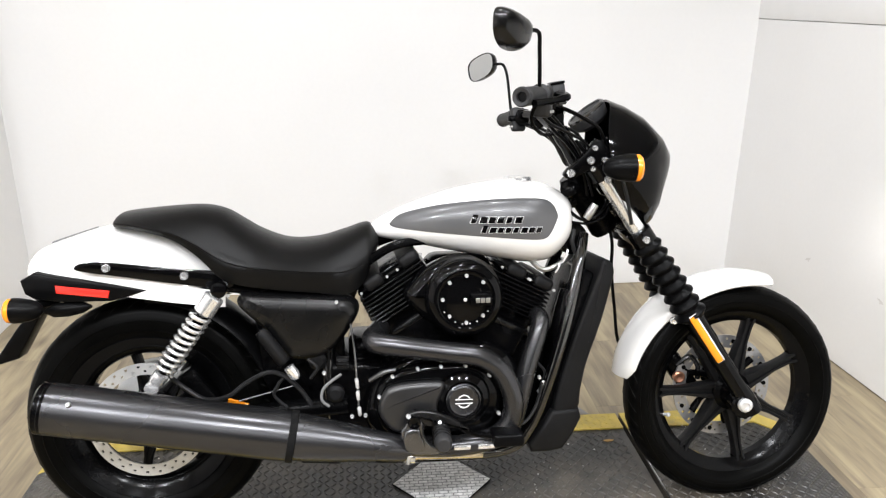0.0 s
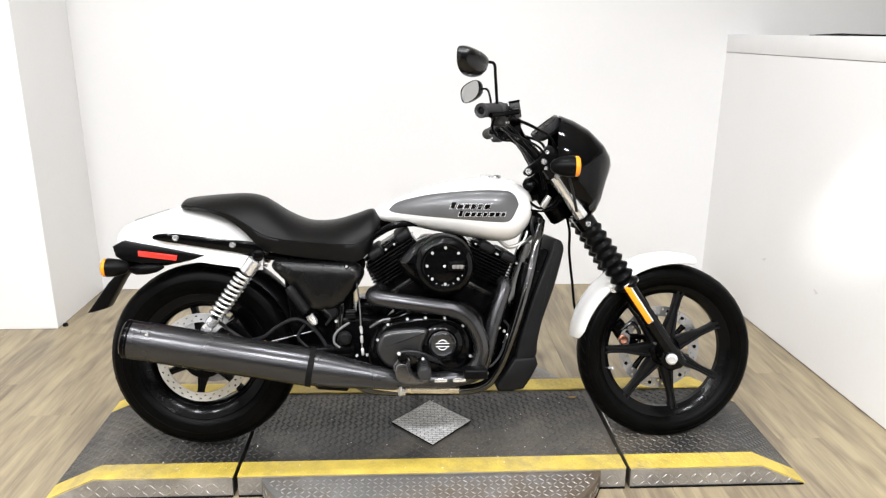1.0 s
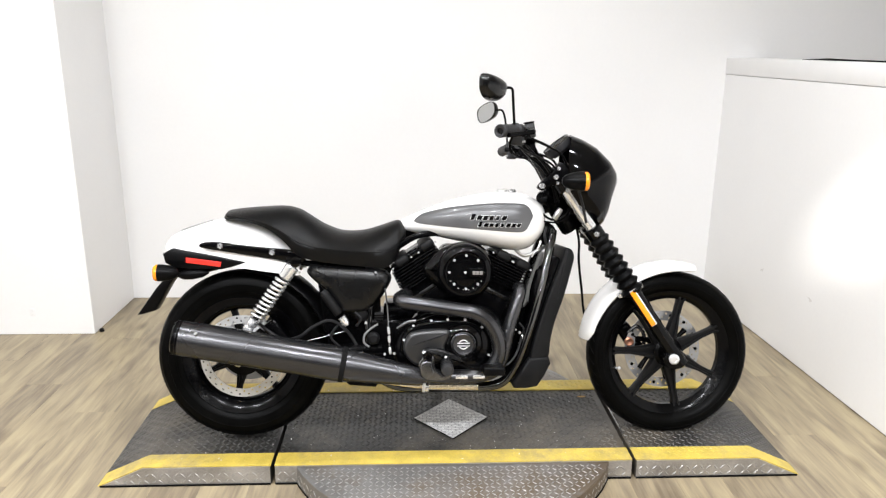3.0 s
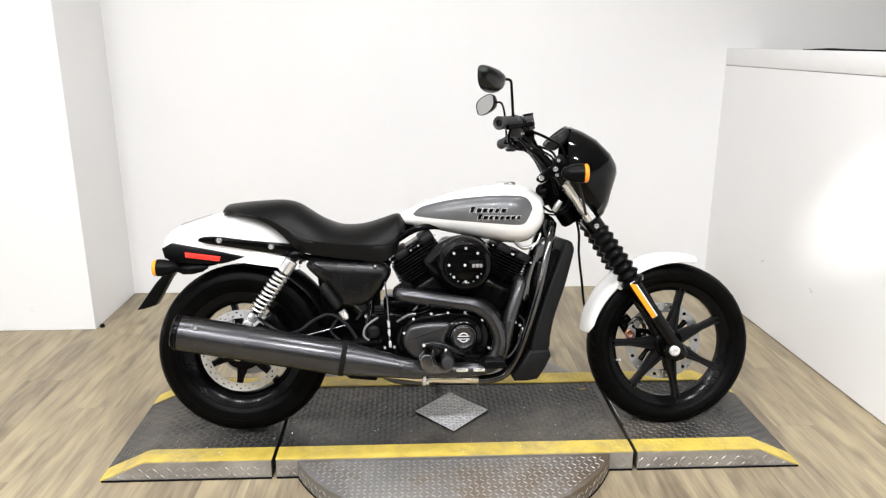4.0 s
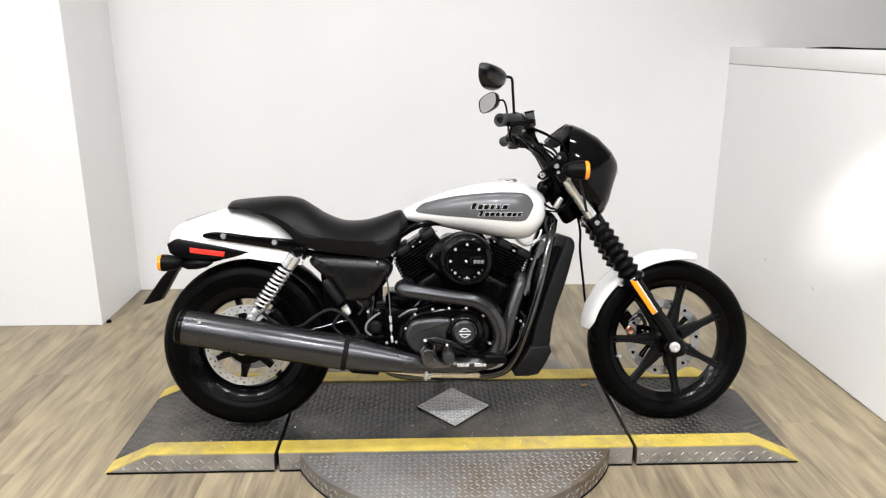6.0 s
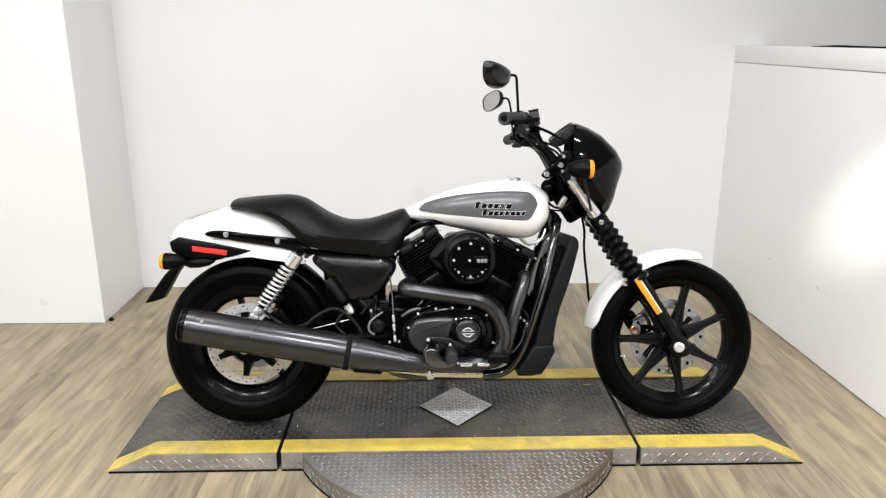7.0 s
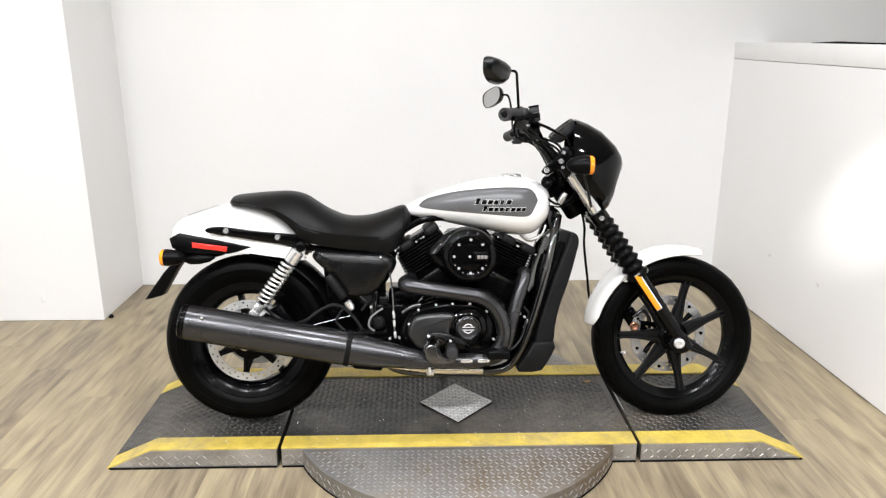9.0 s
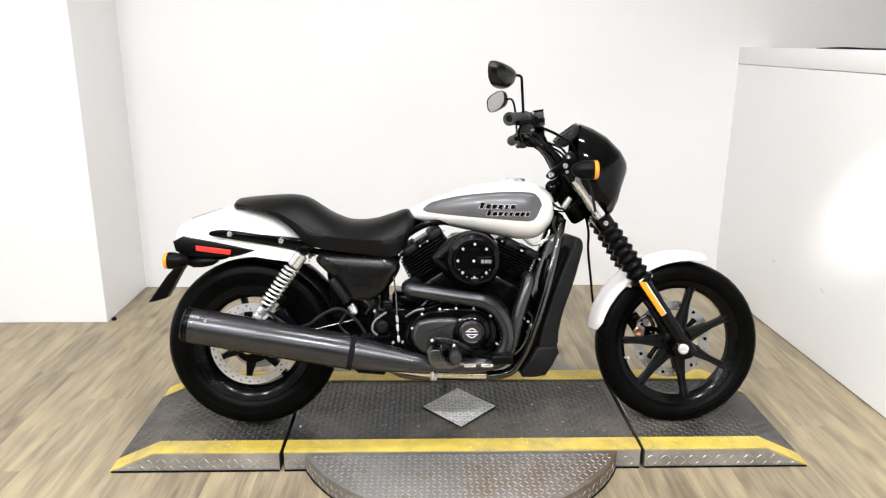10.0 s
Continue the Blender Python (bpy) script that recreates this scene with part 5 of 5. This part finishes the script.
for x, y, z in ((0.196, -0.24, 1.02), (0.225, -0.175, 0.985), (0.214, 0.23, 0.968), (0.24, 0.14, 0.962)):
    fp("bar_clamp", lathe([(0.013, -0.012), (0.0205, -0.01), (0.022, 0), (0.0205, 0.01), (0.013, 0.012)], (x, y, z), (0.35, -0.9 if y < 0 else 0.9, 0), 14), SATIN, hb)
fp("master_cylinder", tube([(0.2, -0.235, 1.018), (0.222, -0.205, 1.012), (0.236, -0.17, 1.002)], 0.013, 12, 4), SATIN, hb)
fp("banjo", lathe([(0.009, -0.01), (0.0105, 0), (0.009, 0.01)], (0.24, -0.165, 1.0), (0.6, -0.7, 0), 10), STEEL, hb)
for y in (-0.045, 0.045):
    fp("riser", lathe([(0.018, 0), (0.02, 0.01), (0.018, 0.06), (0.021, 0.075), (0.021, 0.1), (0.014, 0.105)], (0.315, y, 0.865), Vector((-0.5, 0, 0.82)), 18), BLACK, hb)


def mirror(c, yaw, side, stem, roll, flare):
    """A rounded, tapered mirror head: dished shell behind, glass in front."""
    n = Vector((-math.cos(radians(yaw)), -side * math.sin(radians(yaw)), 0.05)).normalized()
    u = Vector((0, 0, 1)).cross(n).normalized() * 1.0
    v = n.cross(u)
    out_dir = 1 if u.y * side > 0 else -1

    def outline(k):
        pts = []
        for i in range(36):
            a = 2 * math.pi * i / 36
            ca, sa = math.cos(a), math.sin(a)
            x = 0.06 * math.copysign(abs(ca) ** 0.72, ca)
            z = 0.035 * math.copysign(abs(sa) ** 0.72, sa) * (1 + 0.05 * ca)
            x *= 1 + flare * sa
            x, z = x * math.cos(roll) - z * math.sin(roll), x * math.sin(roll) + z * math.cos(roll)
            pts.append((x * k * out_dir, z * k))
        return pts

    def ring(k, h):
        return [c + u * x + v * z + n * h for x, z in outline(k)]

    head = fp("mirror", add_rings(bmesh.new(), [ring(0.94, -0.0015), ring(0.945, 0.001), ring(0.98, 0.0015), ring(1.0, 0.001), ring(1.0, -0.006), ring(0.93, -0.016), ring(0.75, -0.027), ring(0.4, -0.034), ring(0.05, -0.035)]), COVERM, None, "black oval mirror on a bent stem")
    fp("glass", add_rings(bmesh.new(), [ring(0.94, -0.003), ring(0.94, -0.0006)]), MIRROR, head, "mirror glass")
    fp("stem", tube(stem, 0.004, 10, 6), PLASTIC, head)


mirror(Vector((0.093, -0.41, 1.149)), 33, -1, [(0.118, -0.4, 1.148), (0.135, -0.385, 1.152), (0.157, -0.36, 1.15), (0.162, -0.345, 1.12), (0.167, -0.325, 1.075), (0.171, -0.305, 1.04)], 0.14, 0.26)
mirror(Vector((0.11, 0.41, 1.105)), 33, 1, [(0.135, 0.4, 1.112), (0.15, 0.385, 1.113), (0.17, 0.36, 1.111), (0.181, 0.345, 1.08), (0.187, 0.325, 1.02), (0.19, 0.305, 0.98)], -0.3, 0.07)

# headlamp cowl
RNG = [((0.382, 1.022), (0.47, 0.716), -0.055, 0.134), ((0.42, 1.008), (0.488, 0.714), -0.045, 0.138), ((0.467, 0.982), (0.501, 0.73), -0.03, 0.13), ((0.515, 0.937), (0.513, 0.76), -0.016, 0.104), ((0.537, 0.903), (0.526, 0.815), -0.006, 0.062), ((0.543, 0.88), (0.538, 0.85), 0.0, 0.025)]


def cowl_ring(k, grow):
    top, bot, off, hw = RNG[k]
    mx, mz = (top[0] + bot[0]) / 2, (top[1] + bot[1]) / 2
    ring = []
    for i in range(40):
        a = 2 * math.pi * i / 40
        ca, sa = math.cos(a), math.sin(a)
        y = hw * math.copysign(abs(ca) ** 0.85, ca)
        ring.append((mx + (top[0] - mx) * sa * grow + off * ca * ca - (1 - grow) * 0.05, y * grow, mz + (top[1] - mz) * math.copysign(abs(sa) ** 0.9, sa) * grow))
    return ring


cw = fp("headlamp_cowl", add_rings(bmesh.new(), [cowl_ring(k, 0.965) for k in range(5, -1, -1)] + [cowl_ring(k, 1.0) for k in range(6)]), BLACK, None, "gloss black headlamp cowl with a short screen", 50)
fp("headlamp_lens", lathe([(0.055, 0), (0.052, 0.008), (0.03, 0.014), (0, 0.016)], (0.515, 0, 0.862), (1, 0, -0.03), 32), MIRROR, cw)
fp("headlamp_shell", lathe([(0.03, -0.06), (0.07, -0.03), (0.088, 0.02), (0.09, 0.05)], (0.41, 0, 0.862), (1, 0, 0), 32), SATIN, cw)
gg = fp("gauge", lathe([(0.03, -0.03), (0.044, -0.02), (0.05, 0.0), (0.048, 0.008), (0.042, 0.008), (0.0, 0.003)], (0.338, 0, 0.985), Vector((-0.62, 0, 0.78)), 32), GRIPRUB, None, "round speedometer in a dark housing with a bright rim")
fp("bezel", lathe([(0.043, 0.006), (0.05, 0.004), (0.0505, 0.009), (0.046, 0.013), (0.043, 0.011)], (0.338, 0, 0.985), Vector((-0.62, 0, 0.78)), 32, loop=True), HEELM, gg, "bright rim")
fp("face", lathe([(0.041, 0.004), (0.0, 0.0055)], (0.338, 0, 0.985), Vector((-0.62, 0, 0.78)), 32), SATIN, gg)

# cables, hoses and small fittings
def hose(name, mk, pts, r, material):
    mk(name, tube(pts, r, 8, 6), material)


hose("throttle_cable", fp, [(0.172, -0.28, 1.0), (0.205, -0.25, 0.975), (0.25, -0.19, 0.955), (0.31, -0.13, 0.925), (0.35, -0.09, 0.87)], 0.0036, PLASTIC)
hose("switch_loom", fp, [(0.18, -0.26, 1.0), (0.204, -0.23, 0.975), (0.232, -0.18, 0.95), (0.268, -0.12, 0.925), (0.31, -0.09, 0.87), (0.33, -0.08, 0.8)], 0.0042, PLASTIC)
hose("switch_loom", fp, [(0.2, 0.26, 0.958), (0.226, 0.2, 0.95), (0.252, 0.12, 0.942), (0.28, 0.05, 0.92), (0.3, 0.0, 0.86)], 0.0042, PLASTIC)
hose("clutch_cable", fp, [(0.22, 0.28, 0.965), (0.28, 0.22, 0.955), (0.345, 0.13, 0.93), (0.37, 0.09, 0.85)], 0.0045, PLASTIC)
hose("mirror_clamp_wire", fp, [(0.165, -0.3, 1.015), (0.16, -0.28, 0.985), (0.185, -0.25, 0.955), (0.22, -0.2, 0.95)], 0.004, SATIN)
hose("clutch_cable", fp, [(0.2, 0.26, 0.955), (0.26, 0.2, 0.93), (0.33, 0.1, 0.86), (0.36, 0.06, 0.75)], 0.004, PLASTIC)
hose("throttle_cable", fp, [(0.19, -0.24, 1.01), (0.24, -0.2, 0.965), (0.3, -0.12, 0.9), (0.34, -0.09, 0.8)], 0.0034, PLASTIC)
hose("brake_line", fp, [(0.23, -0.19, 1.01), (0.29, -0.17, 0.985), (0.345, -0.12, 0.95), (0.38, -0.08, 0.86), (0.39, -0.06, 0.76)], 0.0045, PLASTIC)
hose("wiring_loom", fp, [(0.29, -0.1, 0.93), (0.33, -0.1, 0.88), (0.345, -0.09, 0.82)], 0.0055, PLASTIC)
hose("signal_wire", fp, [(0.39, -0.14, 0.86), (0.41, -0.135, 0.8), (0.425, -0.13, 0.74)], 0.0045, LINE)
hose("head_wire", mp, [(0.27, -0.09, 0.735), (0.32, -0.1, 0.73), (0.36, -0.1, 0.75), (0.38, -0.08, 0.79)], 0.003, SATIN)
hose("brake_line", mp, [(-0.66, -0.1, 0.41), (-0.61, -0.12, 0.375), (-0.56, -0.14, 0.352), (-0.507, -0.17, 0.368), (-0.471, -0.17, 0.395), (-0.424, -0.17, 0.418), (-0.388, -0.17, 0.41), (-0.352, -0.17, 0.376), (-0.329, -0.17, 0.34)], 0.0055, LINE)
hose("brake_line", mp, [(-0.39, -0.16, 0.4), (-0.401, -0.16, 0.387), (-0.41, -0.16, 0.362), (-0.383, -0.16, 0.333)], 0.004, LINE)
hose("overflow_hose", mp, [(-0.262, -0.16, 0.405), (-0.285, -0.162, 0.39), (-0.303, -0.163, 0.372), (-0.306, -0.163, 0.347), (-0.29, -0.162, 0.332)], 0.0034, GREYHOSE)
hose("pedal_linkage", mp, [(-0.24, -0.16, 0.52), (-0.233, -0.165, 0.467), (-0.228, -0.17, 0.391), (-0.224, -0.175, 0.315)], 0.0026, HEELM)
for x, y, z in ((-0.2275, -0.171, 0.385), (-0.226, -0.173, 0.358), (-0.223, -0.175, 0.322)):
    mp("linkage_joint", lathe([(0.0026, -0.011), (0.0044, -0.008), (0.0044, 0.008), (0.0026, 0.011)], (x, y, z), (0.1, 0, -1), 10), FIXING)
hose("linkage_rod", mp, [(-0.488, -0.15, 0.349), (-0.43, -0.15, 0.3635), (-0.366, -0.15, 0.38)], 0.0026, HEELM)
hose("oil_line", mp, [(-0.2, -0.19, 0.397), (-0.186, -0.197, 0.409), (-0.166, -0.2, 0.42), (-0.143, -0.2, 0.424)], 0.0055, HEELM)
hose("sensor_wire", mp, [(0.13, -0.16, 0.285), (0.155, -0.16, 0.31), (0.17, -0.15, 0.34)], 0.003, LINE)
hose("drain_tube", mp, [(-0.2, -0.13, 0.2), (-0.1, -0.135, 0.183), (0.05, -0.135, 0.18), (0.13, -0.13, 0.195)], 0.004, SATIN)
hose("tank_stay", mp, [(0.19, -0.07, 0.64), (0.22, -0.08, 0.618), (0.27, -0.07, 0.635), (0.3, -0.05, 0.65)], 0.006, STEEL)
mc = mp("brake_master_cylinder", tube([(-0.436, -0.17, 0.512), (-0.427, -0.17, 0.5), (-0.39, -0.17, 0.448), (-0.384, -0.17, 0.44)], [0.011, 0.015, 0.0155, 0.013], 18, 3), GRIPM, None, "grey-black brake master cylinder")
mp("banjo_bolt", lathe([(0.012, -0.012), (0.013, 0.01), (0.008, 0.02)], (-0.37, -0.172, 0.42), (0.55, 0, -0.83), 10), CHROME, mc)
for x, y, z, r in ((-0.276, -0.135, 0.357, 0.02), (-0.315, -0.12, 0.43, 0.02)):
    mp("switch_unit", lathe([(r * 0.8, 0), (r, 0.004), (r, 0.02), (r * 0.6, 0.026), (0, 0.026)], (x, y, z), (0, -1, 0), 20), GRIPM)
mp("wire_connector", box((-0.273, -0.16, 0.417), (-0.245, -0.14, 0.441), 0.003, 2), GRIPM)
for z in (0.424, 0.432):
    mp("connector_rib", box((-0.274, -0.1615, z), (-0.244, -0.1595, z + 0.003), 0.0008, 1), SATIN)
for x, y, z in ((-0.229, -0.17, 0.394), (-0.226, -0.17, 0.366), (-0.21, -0.175, 0.313), (-0.24, -0.17, 0.31), (-0.3, -0.16, 0.41), (-0.27, -0.16, 0.57), (0.185, -0.13, 0.38), (0.2, -0.13, 0.37), (0.2, -0.13, 0.335)):
    bm = bmesh.new()
    bolt_bm(bm, (x, y, z), (0, -1, 0), 0.0045, 0.008)
    mp("bolt", bm, FIXING)
for s, y in ((0.53, -0.14), (0.5, -0.09), (0.7, -0.14), (0.68, -0.1)):
    bm = bmesh.new()
    bolt_bm(bm, fork_at(s, y), (0, -1, 0), 0.009, 0.01)
    fp("bolt", bm, CHROME)
for x, z, r in ((0.278, 0.858, 0.01), (0.322, 0.887, 0.0095), (0.328, 0.868, 0.006), (0.355, 0.888, 0.008), (0.372, 0.884, 0.007), (0.33, 0.915, 0.007)):
    bm = bmesh.new()
    bolt_bm(bm, (x, -0.128, z), (0, -1, 0), r, 0.01)
    fp("yoke_bolt", bm, CHROME)
fp("yoke_arm", plate(curve2([(0.262, 0.852), (0.28, 0.876), (0.31, 0.905), (0.335, 0.935), (0.36, 0.92), (0.385, 0.88), (0.37, 0.855), (0.33, 0.865), (0.3, 0.852), (0.28, 0.842)], 3, True), -0.128, -0.1, 0.005), SATIN, None, "black yoke arm with bright bolts")
fp("ignition_switch", lathe([(0.018, 0), (0.02, 0.006), (0.02, 0.05), (0.012, 0.055), (0, 0.055)], (0.3, -0.03, 0.8), (-0.3, -0.9, 0.3), 18), SATIN)
fp("cable_clip", lathe([(0.009, -0.02), (0.011, 0), (0.009, 0.02)], (0.335, -0.1, 0.765), (0.5, 0, 0.85), 12), STEEL)
fp("neck_cable", tube([(0.262, -0.08, 0.79), (0.285, -0.1, 0.765), (0.32, -0.1, 0.745), (0.36, -0.09, 0.76), (0.39, -0.06, 0.8)], 0.004, 8, 6), PLASTIC)
fp("neck_hose", tube([(0.3, -0.09, 0.72), (0.295, -0.1, 0.69), (0.305, -0.1, 0.65), (0.3, -0.1, 0.61)], 0.005, 8, 6), LINE)
mp("battery_box", box((-0.42, -0.085, 0.38), (-0.255, 0.085, 0.585), 0.01), SATIN)
mp("starter_housing", box((-0.245, -0.05, 0.36), (-0.02, 0.1, 0.452), 0.02, 3), SATIN)
mp("ignition_coil", box((-0.31, -0.06, 0.49), (-0.26, 0.06, 0.6), 0.012, 3), SATIN)
mp("intake_housing", box((-0.06, -0.06, 0.44), (0.1, 0.06, 0.65), 0.03, 3), SATIN)
mp("front_cover", box((0.1, -0.09, 0.3), (0.225, 0.09, 0.46), 0.02, 3), SATIN)
mp("regulator", box((0.13, -0.1, 0.23), (0.2, 0.1, 0.33), 0.01, 2), SATIN)
mp("horn", lathe([(0.02, 0), (0.038, 0.006), (0.038, 0.018), (0.02, 0.024), (0, 0.02)], (0.29, -0.05, 0.69), (0.2, -1, 0), 24), SATIN)
mp("gearbox", box((-0.3, -0.12, 0.22), (-0.15, 0.12, 0.42), 0.02, 3), SATIN)

mp("side_reflector", along((-0.494, -0.13, 0.335), (0.95, 0, -0.31), 0.046, 0.016, 0.006, 0, 0.002), AMBER, None, "small amber reflector behind the muffler")
# short bright bars standing in for glints round the neck and the radiator
for x, y, z, r, d in ((0.262, -0.11, 0.655, 0.005, 0.03), (0.243, -0.115, 0.628, 0.004, 0.022), (0.29, -0.11, 0.6, 0.0035, 0.03), (0.205, -0.135, 0.352, 0.005, 0.02)):
    mp("glint_bar", tube([(x - d * 0.2, y, z - d / 2), (x + d * 0.05, y - 0.003, z), (x + d * 0.2, y, z + d / 2)], r * 0.6, 8, 3), FIXING)
for pts, r in (([(0.2, -0.12, 0.4), (0.215, -0.125, 0.38), (0.21, -0.125, 0.35), (0.225, -0.12, 0.33)], 0.0035), ([(-0.33, -0.165, 0.4), (-0.315, -0.17, 0.425), (-0.335, -0.168, 0.445)], 0.004), ([(0.12, -0.17, 0.26), (0.16, -0.165, 0.275), (0.19, -0.15, 0.31), (0.205, -0.14, 0.36)], 0.004)):
    mp("small_hose", tube(pts, r, 8, 6), LINE)
mp("thermostat_housing", box((0.1, -0.02, 0.5), (0.19, 0.07, 0.6), 0.02, 3), SATIN)


# ---- floor ----
fl = tagged(part("floor", box((-4.15, -8.15, -0.1), (5.15, 1.85, -0.006)), SEAM), "light oak-look vinyl plank floor", "floor", kind="structure")
PW, PL = 0.152, 1.22
plank_me = None
far_bm = bmesh.new()
for i in range(-28, 34):
    shift = ((i * 7) % 5) * PL / 5
    for j in range(-7, 4):
        x, y0 = i * PW + 0.03, -1.5 + j * PL + shift
        y1 = min(y0 + PL, 1.8)
        if y0 > 1.7 or y1 < -8:
            continue
        if y1 == y0 + PL and -2.75 < x < 1.75 and y1 > -2.4:
            if plank_me is None:
                po = part("plank", box((-PW / 2 + 0.0002, 0.0002, -0.008), (PW / 2 - 0.0002, PL - 0.0002, 0), 0.0002, 1), PLANK, fl)
                plank_me = po.data
            else:
                po = new("plank", plank_me)
                po.parent = fl
            po.location = (x, y0, 0)
        else:
            far_bm.faces.new([far_bm.verts.new(p) for p in ((x - PW / 2, y0, 0), (x + PW / 2, y0, 0), (x + PW / 2, y1, 0), (x - PW / 2, y1, 0))])
tagged(part("outer_planks", far_bm, PLANK, fl), kind="stuff")
